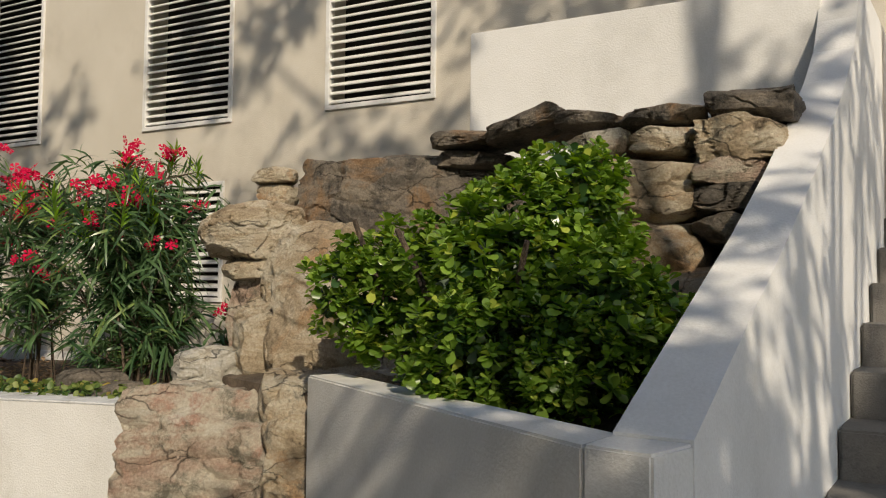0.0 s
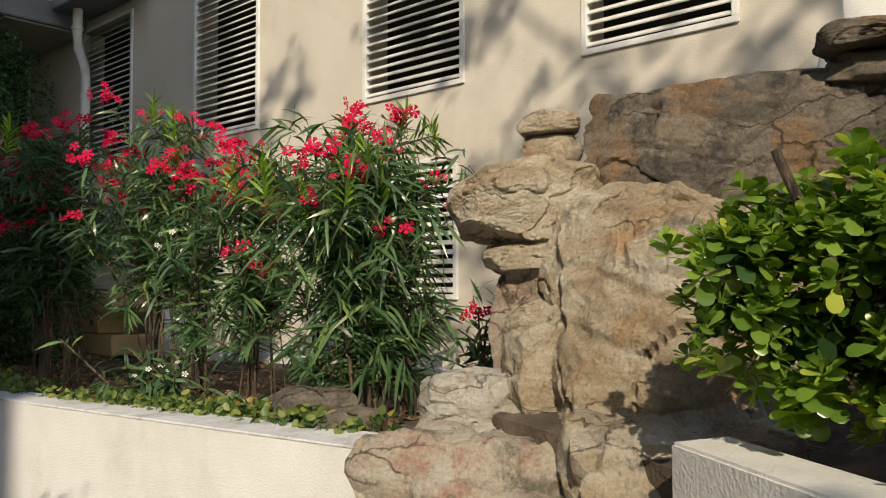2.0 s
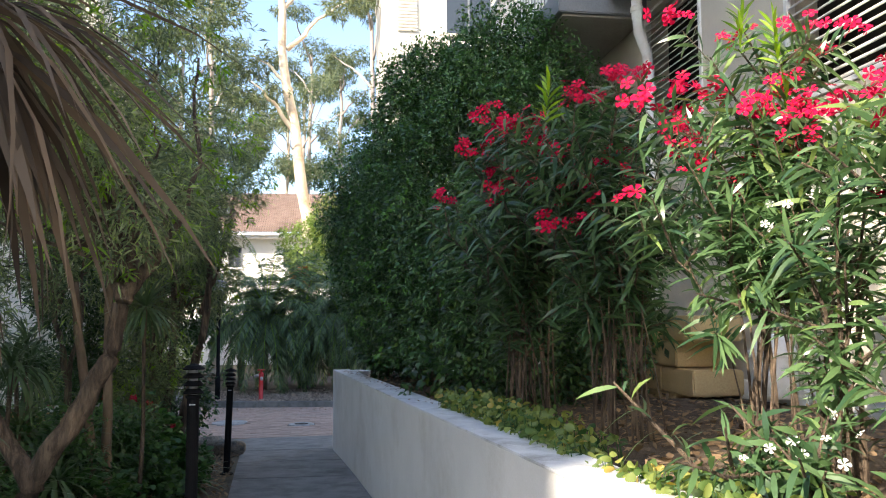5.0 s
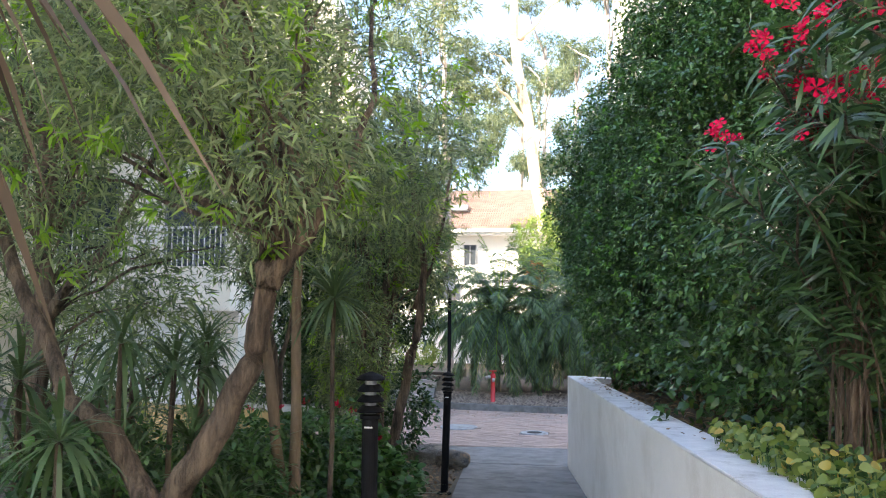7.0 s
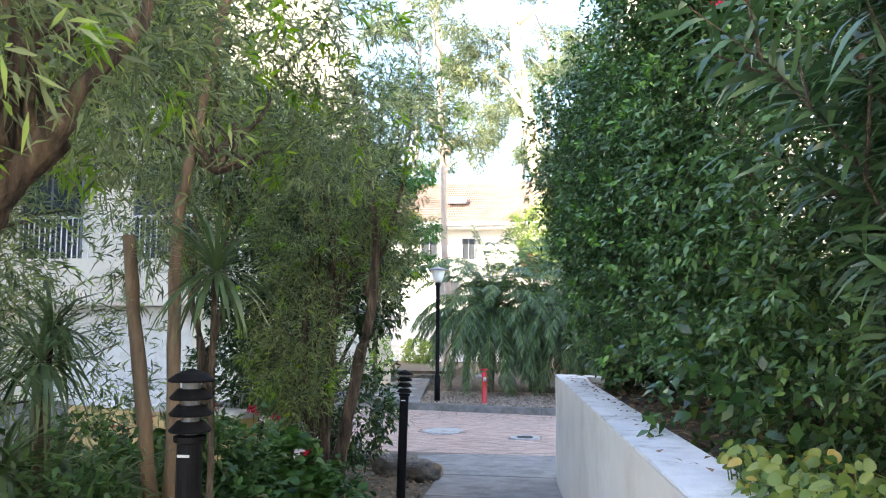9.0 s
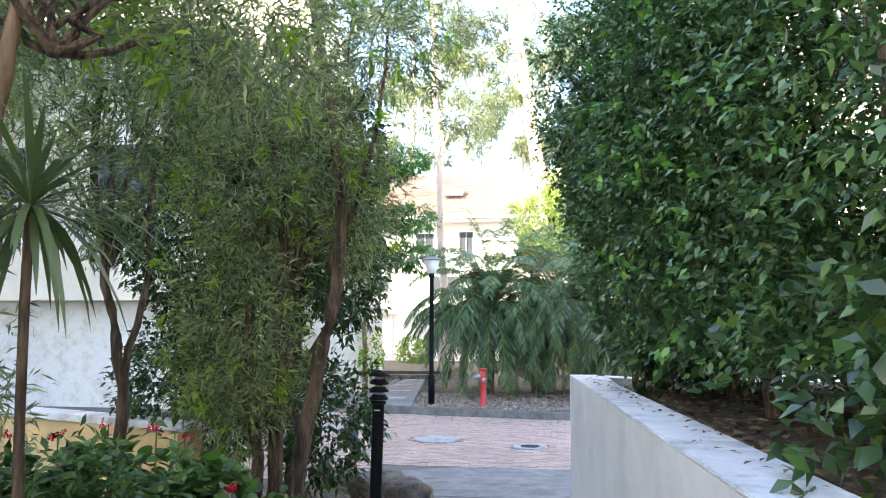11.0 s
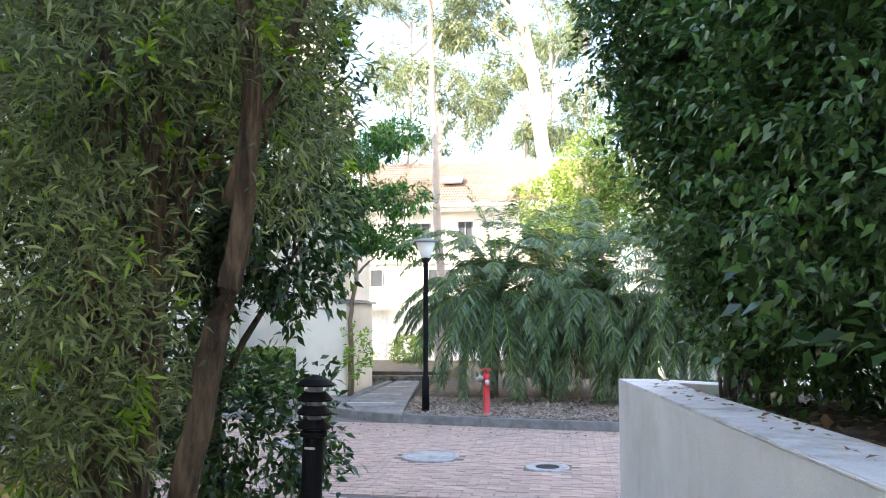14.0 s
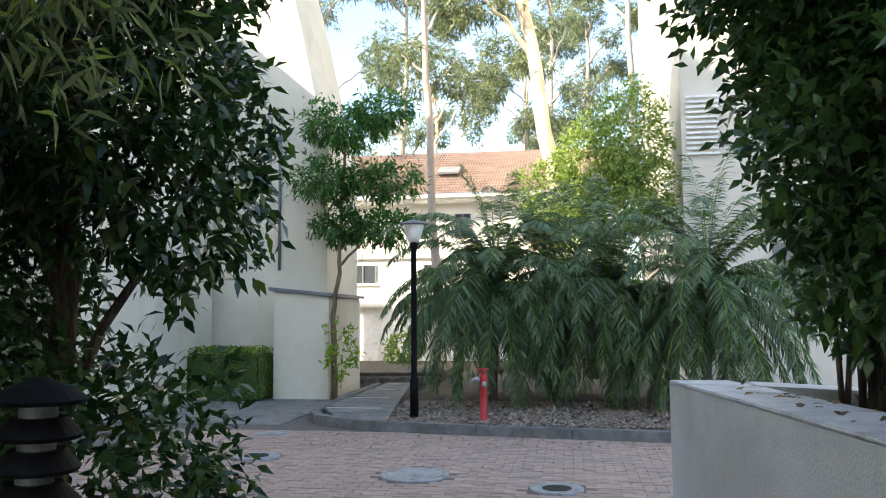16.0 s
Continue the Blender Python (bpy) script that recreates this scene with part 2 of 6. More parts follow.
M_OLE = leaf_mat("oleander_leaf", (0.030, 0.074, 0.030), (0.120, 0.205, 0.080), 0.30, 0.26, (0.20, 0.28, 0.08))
# darker copy of the oleander leaf, shade put into its colour
M_OLE_SHADED = leaf_mat("shaded_oleander_leaf", (0.020, 0.055, 0.022), (0.080, 0.150, 0.055), 0.33, 0.24)
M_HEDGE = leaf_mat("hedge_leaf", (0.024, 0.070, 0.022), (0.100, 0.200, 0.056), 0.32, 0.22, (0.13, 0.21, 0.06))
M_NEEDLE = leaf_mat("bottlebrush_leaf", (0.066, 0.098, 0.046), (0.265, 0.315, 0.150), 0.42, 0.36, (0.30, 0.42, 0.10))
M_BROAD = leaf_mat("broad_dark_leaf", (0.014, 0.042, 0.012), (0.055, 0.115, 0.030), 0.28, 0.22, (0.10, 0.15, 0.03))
M_PALM = leaf_mat("palm_leaf", (0.034, 0.074, 0.032), (0.155, 0.225, 0.105), 0.32, 0.28)
M_PALM_DEAD = leaf_mat("dead_palm_leaf", (0.045, 0.034, 0.025), (0.165, 0.125, 0.09), 0.8, 0.12)
M_STRAP = leaf_mat("strap_leaf", (0.035, 0.07, 0.03), (0.11, 0.17, 0.07), 0.35, 0.2)
M_FRESH = leaf_mat("fresh_leaf", (0.10, 0.20, 0.02), (0.26, 0.42, 0.05), 0.4, 0.4)
M_FRESHDARK = leaf_mat("young_hedge_leaf", (0.06, 0.15, 0.03), (0.15, 0.30, 0.06), 0.35, 0.3)
M_SUNBUSH = leaf_mat("yellow_green_leaf", (0.13, 0.20, 0.045), (0.29, 0.37, 0.11), 0.45, 0.35)
M_PINNATE = leaf_mat("feathery_leaf", (0.025, 0.085, 0.02), (0.09, 0.21, 0.045), 0.4, 0.32)
M_GUMLEAF = leaf_mat("gum_leaf", (0.07, 0.10, 0.055), (0.18, 0.21, 0.10), 0.45, 0.3)
M_COVER = leaf_mat("yellowing_round_leaf", (0.07, 0.13, 0.03), (0.24, 0.28, 0.07), 0.5, 0.3, (0.40, 0.30, 0.07))
M_COVER_GREEN = leaf_mat("round_green_leaf", (0.02, 0.06, 0.015), (0.06, 0.14, 0.03), 0.45, 0.25)
M_GERANIUM = leaf_mat("geranium_leaf", (0.035, 0.10, 0.022), (0.10, 0.21, 0.05), 0.5, 0.28)
M_BOX = leaf_mat("clipped_hedge_leaf", (0.07, 0.13, 0.02), (0.20, 0.30, 0.04), 0.4, 0.3)
M_PETAL = leaf_mat("crimson_petal", (0.41, 0.003, 0.032), (0.60, 0.010, 0.066), 0.6, 0.10)
M_PETAL_PINK = leaf_mat("pink_petal", (0.72, 0.05, 0.20), (0.85, 0.12, 0.32), 0.5, 0.25)
M_PETAL_WHITE = leaf_mat("white_petal", (0.70, 0.70, 0.62), (0.82, 0.82, 0.76), 0.5, 0.25)
M_CHIP = leaf_mat("bark_chip_pale", (0.16, 0.115, 0.085), (0.46, 0.37, 0.29), 0.85, 0.05)
for m in (M_PETAL, M_PETAL_PINK):
    m.node_tree.nodes["Principled BSDF"].inputs["Specular IOR Level"].default_value = 0.08
M_LITTER = leaf_mat("dry_leaf", (0.10, 0.065, 0.035), (0.30, 0.20, 0.11), 0.8, 0.1)


# ---- mesh helpers ----
def link_mesh(name, verts, faces, mat, parent=None, label="", smooth=False):
    me = bpy.data.meshes.new(name)
    me.from_pydata([tuple(v) for v in verts], [], [tuple(f) for f in faces])
    me.materials.append(mat)
    if smooth:
        me.polygons.foreach_set("use_smooth", [True] * len(me.polygons))
    ob = new(name, me)
    if parent:
        ob.parent = parent
    if label:
        ob["label"] = label
    return ob


def part(name, bm, mat, parent=None, label="", smooth=False):
    me = bpy.data.meshes.new(name)
    bm.to_mesh(me)
    bm.free()
    me.materials.append(mat)
    if smooth:
        me.polygons.foreach_set("use_smooth", [True] * len(me.polygons))
    ob = new(name, me)
    if parent:
        ob.parent = parent
    if label:
        ob["label"] = label
    return ob


def thing(name, x=0, y=0, z=0, label="", category="", group="", kind=""):
    ob = new(name)
    ob.location = (x, y, z)
    return tagged(ob, label, category, group, kind)


def box_bm(x0, x1, y0, y1, z0, z1, bevel=0.0, bm=None):
    bm = bm or bmesh.new()
    vs = bmesh.ops.create_cube(bm, size=1)["verts"]
    for v in vs:
        v.co = Vector((x0 + (v.co.x + 0.5) * (x1 - x0), y0 + (v.co.y + 0.5) * (y1 - y0), z0 + (v.co.z + 0.5) * (z1 - z0)))
    if bevel:
        es = list({e for v in vs for e in v.link_edges})
        bmesh.ops.bevel(bm, geom=es, offset=bevel, segments=2, affect="EDGES")
    return bm


def prism_bm(outline, z0, z1, bevel=0.0):
    """A plan outline (anticlockwise) drawn up from z0 to z1; z1 may be one height a corner."""
    bm = bmesh.new()
    tops = z1 if isinstance(z1, (list, tuple)) else [z1] * len(outline)
    lows = z0 if isinstance(z0, (list, tuple)) else [z0] * len(outline)
    a = [bm.verts.new((x, y, z)) for (x, y), z in zip(outline, lows)]
    b = [bm.verts.new((x, y, z)) for (x, y), z in zip(outline, tops)]
    k = len(outline)
    bm.faces.new(b)
    bm.faces.new(a[::-1])
    for i in range(k):
        j = (i + 1) % k
        bm.faces.new((a[i], a[j], b[j], b[i]))
    if bevel:
        bmesh.ops.bevel(bm, geom=list(bm.edges), offset=bevel, segments=2, affect="EDGES")
    bmesh.ops.recalc_face_normals(bm, faces=list(bm.faces))
    return bm


def lathe_bm(profile, seg=24, bm=None, x=0, y=0):
    """A turned shape from (radius, height) pairs."""
    bm = bm or bmesh.new()
    rings = []
    for r, z in profile:
        rings.append([bm.verts.new((x + r * math.cos(2 * math.pi * i / seg), y + r * math.sin(2 * math.pi * i / seg), z)) for i in range(seg)])
    for a, b in zip(rings, rings[1:]):
        for i in range(seg):
            j = (i + 1) % seg
            bm.faces.new((a[i], a[j], b[j], b[i]))
    bm.faces.new(rings[0][::-1])
    bm.faces.new(rings[-1])
    return bm


def tube_bm(points, radii, seg=9, bm=None, knobby=0.0):
    bm = bm or bmesh.new()
    pts = [Vector(p) for p in points]
    rings = []
    for i, p in enumerate(pts):
        d = (pts[min(i + 1, len(pts) - 1)] - pts[max(i - 1, 0)]).normalized()
        a = d.orthogonal() if abs(d.z) > 0.95 else d.cross(Vector((0, 0, 1)))
        if abs(d.z) > 0.95:
            a = d.cross(Vector((0, 1, 0)))
        a.normalize()
        b = d.cross(a)
        ring = []
        for k in range(seg):
            t = 2 * math.pi * k / seg
            r = radii[i] * (1 + knobby * noise.noise(p * 7 + Vector((k * 1.7, 0, 0))))
            ring.append(bm.verts.new(p + a * r * math.cos(t) + b * r * math.sin(t)))
        rings.append(ring)
    for a, b in zip(rings, rings[1:]):
        for k in range(seg):
            j = (k + 1) % seg
            bm.faces.new((a[k], a[j], b[j], b[k]))
    bm.faces.new(rings[0][::-1])
    bm.faces.new(rings[-1])
    bmesh.ops.recalc_face_normals(bm, faces=list(bm.faces))
    return bm


def wander(a, b, steps, sway, seed):
    """Points of a bough from a to b that sways on its way."""
    a, b = Vector(a), Vector(b)
    out = []
    for i in range(steps + 1):
        t = i / steps
        w = math.sin(math.pi * min(t * 1.1, 1)) * sway
        n = Vector((noise.noise(Vector((seed, t * 2.2, 0.3))), noise.noise(Vector((seed + 9, t * 2.2, 4.1))), 0.35 * noise.noise(Vector((seed + 20, t * 2, 7)))))
        out.append(a.lerp(b, t) + n * w * 2)
    return out


RNG = np.random.default_rng(7)


def unit(v):
    return v / np.maximum(np.linalg.norm(v, axis=-1, keepdims=True), 1e-9)


def rand_dirs(n):
    return unit(RNG.normal(size=(n, 3)))


# outlines of a leaf: how far along, half width
LANCE = ((0.0, 0.10), (0.25, 0.85), (0.55, 1.0), (0.82, 0.55), (1.0, 0.04))
OBOVATE = ((0.0, 0.12), (0.35, 0.55), (0.70, 1.0), (0.92, 0.72), (1.0, 0.22))
OVAL = ((0.0, 0.10), (0.45, 1.0), (1.0, 0.05))
ROUND = ((0.0, 0.35), (0.2, 0.85), (0.55, 1.0), (0.85, 0.7), (1.0, 0.25))


def leaves(name, P, D, L, W, mat, parent=None, shape=OVAL, droop=0.25, cup=0.25, up=0.6, label=""):
    """One mesh of many leaves: at each place P a blade along D, folded on its midrib and drooping at the tip."""
    n = len(P)
    D = unit(np.asarray(D, float))
    R = rand_dirs(n)
    R[:, 2] += up * 2
    N = unit(R - D * np.sum(R * D, axis=1, keepdims=True))
    S = np.cross(D, N)
    L = np.broadcast_to(L, (n,))[:, None]
    W = np.broadcast_to(W, (n,))[:, None]
    k = len(shape)
    V = np.zeros((n, k * 2, 3), np.float32)
    for i, (s, w) in enumerate(shape):
        c = P + D * L * s
        c = c - N * (L * droop * s * s)
        c[:, 2] -= (L * droop * 0.6 * s * s)[:, 0]
        V[:, 2 * i] = c + S * W * w + N * W * w * cup
        V[:, 2 * i + 1] = c - S * W * w + N * W * w * cup * 0.4
    q = []
    for i in range(k - 1):
        q.append((2 * i, 2 * i + 1, 2 * i + 3, 2 * i + 2))
    q = np.array(q)
    F = (np.arange(n)[:, None, None] * (k * 2) + q[None]).reshape(-1).astype(np.int32)
    me = bpy.data.meshes.new(name)
    me.vertices.add(n * k * 2)
    me.vertices.foreach_set("co", V.reshape(-1))
    nf = n * (k - 1)
    me.loops.add(nf * 4)
    me.loops.foreach_set("vertex_index", F)
    me.polygons.add(nf)
    me.polygons.foreach_set("loop_start", np.arange(nf, dtype=np.int32) * 4)
    me.update(calc_edges=True)
    me.validate()
    me.materials.append(mat)
    ob = new(name, me)
    if parent:
        ob.parent = parent
        if n > 300:
            ob["kind"] = "stuff"
    if label:
        ob["label"] = label
    return ob


def clump_points(blobs, clumps, per, spread, shell=0.55, seed=0):
    """Places and ways for leaves that sit in tufts through the outer part of several lobes."""
    vol = np.array([b[3] * b[4] * b[5] for b in blobs]) ** 0.67
    P, D = [], []
    for b, v in zip(blobs, vol / vol.sum()):
        m = max(3, int(clumps * v))
        d = rand_dirs(m)
        r = shell + (1 - shell) * RNG.random(m) ** 0.6
        wob = np.array([1 + 0.28 * noise.noise(Vector((float(q[0]) * 2.1 + b[0], float(q[1]) * 2.1 + seed, float(q[2]) * 2.1 + b[2]))) for q in d])
        c = np.array(b[:3]) + d * np.array(b[3:6]) * (r * wob)[:, None]
        o = unit(d / np.array(b[3:6]))
        o[:, 2] += 0.25
        P.append(np.repeat(c, per, axis=0) + rand_dirs(m * per) * spread * RNG.random((m * per, 1)))
        D.append(np.repeat(o, per, axis=0) * 0.75 + rand_dirs(m * per))
    return np.concatenate(P), np.concatenate(D)


def crown(name, parent, blobs, clumps, per, spread, L, W, mat, shape=OVAL, droop=0.25, shell=0.55, up=0.6, label="", keep=None):
    P, D = clump_points(blobs, clumps, per, spread, shell)
    if keep is not None:
        k = keep(P)
        P, D = P[k], D[k]
    n = len(P)
    s = 0.7 + 0.55 * RNG.random(n)
    return leaves(name, P, D, L * s, W * s, mat, parent, shape, droop, 0.25, up, label)


def limbs(parent, name, base, joints, r0, r1, mat, sway=0.05, seed=1, seg=9, label=""):
    pts = [Vector(base)]
    for j in joints:
        pts += wander(pts[-1], j, 6, sway, seed)[1:]
        seed += 3
    k = len(pts) - 1
    return part(name, tube_bm(pts, [r0 + (r1 - r0) * (i / k) ** 0.8 for i in range(k + 1)], seg, knobby=0.16), mat, parent, label, True)


def rock(name, c, size, seed, mat, turn=0.0, tilt=0.0, rough=0.20, label="", strata=0.0, square=0.55, detail=4, breaks=16):
    """A boulder: a squared ball cut by flat breaks, then roughened, with ledges and a few cracks."""
    bm = bmesh.new()
    bmesh.ops.create_icosphere(bm, subdivisions=detail, radius=1)
    o = Vector((seed * 3.7, seed * 1.3, seed * 2.1))
    rnd = random.Random(seed * 7 + 1)
    cuts = []
    for k in range(breaks):
        n = Vector((rnd.gauss(0, 1), rnd.gauss(0, 1), rnd.gauss(0, 0.8))).normalized()
        cuts.append((n, rnd.uniform(0.80, 1.02) + 0.22 * square))
    s = 1.0 / max(size)
    for v in bm.verts:
        p = v.co.copy()
        m = max(abs(p.x), abs(p.y), abs(p.z))
        p = p.lerp(p / m, square)
        w = Vector((noise.noise(p * 2.1 + o), noise.noise(p * 2.1 - o), noise.noise(p * 2.1 + o * 2))) * 0.05
        for n, d in cuts:
            e = n.dot(p + w) - d
            if e > 0:
                p -= n * e * 0.93
        q = Vector((p.x * size[0], p.y * size[1], p.z * size[2]))
        d = noise.noise(q * s * 1.3 + o) * rough * 0.8 + noise.noise(q * s * 3.1 + o) * rough * 0.30 + noise.noise(q * s * 8 + o) * rough * 0.10 + noise.noise(q * s * 19 + o) * rough * 0.06
        d += noise.noise(q * s * 34 + o) * rough * 0.05
        d -= rough * 0.50 * max(0.0, 0.045 - abs(noise.noise(q * s * 1.9 - o))) / 0.045
        led = noise.noise(Vector((q.x, q.y, q.z * 2.5)) * s * 2.4 + o * 1.7)
        d += rough * 0.55 * (math.floor(led * 5) / 5 - led)
        if strata:
            f = (q.z * 6.0 + noise.noise(q * 1.6 + o) * 1.2) % 1.0
            d -= strata * 1.3 * max(0.0, 0.16 - abs(f - 0.5)) / 0.16
        v.co = q * (1 + d)
    ob = part(name, bm, mat, None, "", True)
    ob.data.set_sharp_from_angle(angle=radians(38))
    ob.matrix_basis = pose(*c, tilt, 0, turn)
    return tagged(ob, label, "rock")

# ---- ground ----
LEVELS = ((-60, 0.62), (5.0, 0.62), (9.0, 0.50), (13.3, 0.30), (15.7, 0.13), (17.2, 0.0), (80, 0.0))


def level(y):
    for (a, za), (b, zb) in zip(LEVELS, LEVELS[1:]):
        if y <= b:
            return za + (zb - za) * max(0.0, (y - a) / (b - a))
    return 0.0


def wall_x(y):
    return 2.488 - 0.0708 * (y - 15.67)


def wall_z(y):
    return 1.243 - 0.027 * (y - 15.67)


def path_left(y):
    return wall_x(y) - 1.27 - 0.03 * max(0.0, 10 - y)


xs = [-400, -120, -40, -20, -10, -6, -3, -1.5, -0.5, 0.3, 1, 1.7, 2.5, 3.5, 5, 7, 12, 40, 120, 400]
ys = [-400, -120, -40, -15, -6, -2, 0, 2, 4, 5, 7, 9, 11, 12, 13.3, 14.5, 15.7, 16.4, 17.2, 18, 20, 24, 30, 40, 60, 150, 400]
gv = [(x, y, level(y) - 0.035 + (0.05 * noise.noise(Vector((x, y, 0))) if -2 < x < 1 and y < 15 else 0)) for y in ys for x in xs]
gf = [(j * len(xs) + i, j * len(xs) + i + 1, (j + 1) * len(xs) + i + 1, (j + 1) * len(xs) + i) for j in range(len(ys) - 1) for i in range(len(xs) - 1)]
tagged(link_mesh("ground", gv, gf, M_GROUND, None, "", True), "brown leaf-litter ground between beds and drives", "ground", kind="structure")

# concrete path in slabs
path = thing("pavement", 0, 0, 0, "grey weathered concrete path in joined slabs beside the white wall", "path", kind="structure")
cuts = [-4, -2, 0, 1.6, 3.2, 4.8, 6.4, 8.0, 9.6, 11.2, 12.75, 14.25, 15.75]
for a, b in zip(cuts, cuts[1:]):
    a2, b2 = a + 0.009, b - 0.009
    o = [(path_left(a2), a2), (wall_x(a2) - 0.004, a2), (wall_x(b2) - 0.004, b2), (path_left(b2), b2)]
    z = [level(q[1]) for q in o]
    part("slab", prism_bm(o, [k - 0.09 for k in z], z, 0.006), M_CONCRETE, path)
o = [(1.15, 15.77), (2.44, 15.77), (4.3, 17.1), (4.2, 17.9), (1.2, 17.75), (0.0, 17.2), (0.2, 16.5)]
part("apron", prism_bm(o, -0.1, [0.125, 0.125, 0.012, 0.008, 0.008, 0.010, 0.06], 0.004), M_CONCRETE, path, "pale worn concrete apron where path meets road")
# landing of the stair, out of which the planter grows
part("slab", prism_bm([(-3.5, -4), (2.1, -4), (2.1, 1.5), (-3.5, 1.5)], 0.5, 0.618), M_CONCRETE, path)

# long white retaining wall of the bed
long_wall = thing("wall_1", 0, 0, 0, "long low white-painted masonry garden wall with dirty top", "wall", kind="structure")
seg = [4.0, 5.6, 7.2, 8.9, 10.6, 12.3, 14.0, 15.67]
for i, (a, b) in enumerate(zip(seg, seg[1:])):
    o = [(wall_x(a), a), (wall_x(a) + 0.235, a), (wall_x(b) + 0.235, b), (wall_x(b), b)]
    if b == 15.67:
        o = [(wall_x(a), a), (wall_x(a) + 0.235, a), (wall_x(b) + 0.32, b - 0.02), (wall_x(b) + 0.3, b), (wall_x(b), b)]
    zt = [wall_z(q[1]) - 0.012 for q in o]
    part("wall_body", prism_bm(o, [level(q[1]) - 0.3 for q in o], zt), M_WHITEWALL, long_wall)
cap_o = [(wall_x(4.0) - 0.002, 4.0), (wall_x(4.0) + 0.237, 4.0), (wall_x(15.67) + 0.237, 15.67), (wall_x(15.67) - 0.002, 15.67)]
part("wall_top", prism_bm(cap_o, [wall_z(q[1]) - 0.0115 for q in cap_o], [wall_z(q[1]) for q in cap_o], 0.004), M_WALLTOP, long_wall, "chalky grey-white wall top with black dirt")
o = [(wall_x(15.67) + 0.30, 15.45), (5.2, 15.9), (5.2, 16.1), (wall_x(15.67) + 0.30, 15.67)]
part("wall_return", prism_bm(o, -0.1, [1.24, 1.10, 1.10, 1.24], 0.004), M_WHITEWALL, long_wall)

# soil of the raised bed
bx = [0.20, 0.6, 1.0, 1.5, 2.0, 2.6]
bys = [4.2 + 0.5 * i for i in range(24)]
bv = [(min(wall_x(y) + d, 5.44), y, wall_z(y) - 0.09 + 0.06 * d * 0.4 + 0.05 * noise.noise(Vector((d * 2, y * 1.4, 3)))) for y in bys for d in bx]
bf = [(j * 6 + i, j * 6 + i + 1, (j + 1) * 6 + i + 1, (j + 1) * 6 + i) for j in range(len(bys) - 1) for i in range(5)]
tagged(link_mesh("garden_bed", bv, bf, M_SOIL, None, "", True), "dark mulched soil of the raised oleander bed", "soil", kind="structure")

# ---- the apartment building along the bed ----
FX = 5.45
UPPER = [(3.89, 4.80), (5.69, 6.66), (7.96, 8.98), (10.18, 11.34), (12.85, 14.05)]
LOWER = [(5.75, 6.68), (8.42, 9.30), (11.2, 12.0)]
facade = thing("wall_2", 0, 0, 0, "cream rendered apartment wall with white louvre grilles", "wall", kind="structure")


def wall_with_holes(fx, y0, y1, z0, z1, holes, mat, parent, thick=0.25):
    """A wall in pieces round its openings, each piece a block of full thickness."""
    ycuts = sorted({y0, y1, *[h[0] for h in holes], *[h[1] for h in holes]})
    for a, b in zip(ycuts, ycuts[1:]):
        spans = sorted((h[2], h[3]) for h in holes if h[0] <= a and h[1] >= b)
        z = z0
        for lo, hi in spans + [(z1, z1)]:
            if lo > z:
                part("wall_piece", box_bm(fx, fx + thick, a, b, z, lo), mat, parent)
            z = hi


HOLES = [(a, b, 3.38, 4.93) for a, b in UPPER] + [(a, b, 1.97, 2.92) for a, b in LOWER]
wall_with_holes(FX, -3.0, 15.2, 0.4, 5.02, HOLES, M_RENDER, facade)
part("plinth", box_bm(FX - 0.05, FX - 0.002, 3.2, 15.2, 1.1, 1.52, 0.008), M_WHITEWALL, facade, "pale projecting base course")
# solid black block painted as the darkness behind the louvre blades
part("unlit_interior_block", box_bm(FX + 0.24, FX + 0.9, -3.0, 15.2, 0.4, 5.0), M_DARK, facade)
part("upper_wall", box_bm(FX + 0.002, FX + 3, -3.0, 11.5, 5.024, 8.2), M_RENDER, facade)

slat_mesh = {}


def louvre(y0, y1, z0, z1, label):
    """A fixed louvre grille: a mitred frame and sloping blades."""
    w = thing("window", FX, (y0 + y1) / 2, z0, label, "louvre window", "louvre grilles", "structure")
    h = (y1 - y0) / 2
    f = 0.035
    for a, b, c, d in ((-h, h, 0, f), (-h, h, z1 - z0 - f, z1 - z0), (-h, -h + f, f, z1 - z0 - f), (h - f, h, f, z1 - z0 - f)):
        part("window_frame", box_bm(-0.018, 0.05, a, b, c, d, 0.003), M_LOUVRE, w)
    key = round(h, 3)
    if key not in slat_mesh:
        bm = box_bm(-0.026, 0.026, -h + f, h - f, -0.0045, 0.0045, 0.002)
        bmesh.ops.rotate(bm, verts=bm.verts, cent=(0, 0, 0), matrix=Matrix.Rotation(radians(-38), 3, "Y"))
        slat_mesh[key] = bpy.data.meshes.new("slat")
        bm.to_mesh(slat_mesh[key])
        bm.free()
        slat_mesh[key].materials.append(M_LOUVRE)
    count = int((z1 - z0 - 2 * f) / 0.0625)
    for i in range(count):
        s = new("slat", slat_mesh[key])
        s.parent = w
        s.location = (0.012, 0, f + 0.03 + i * 0.0625)
        s.rotation_euler = (0, radians(random.uniform(-2, 2)), 0)
    return w


for a, b in UPPER:
    louvre(a, b, 3.38, 4.93, "tall white metal louvre grille in the rendered wall")
for a, b in LOWER:
    louvre(a, b, 1.97, 2.92, "low white louvre vent behind the oleanders")

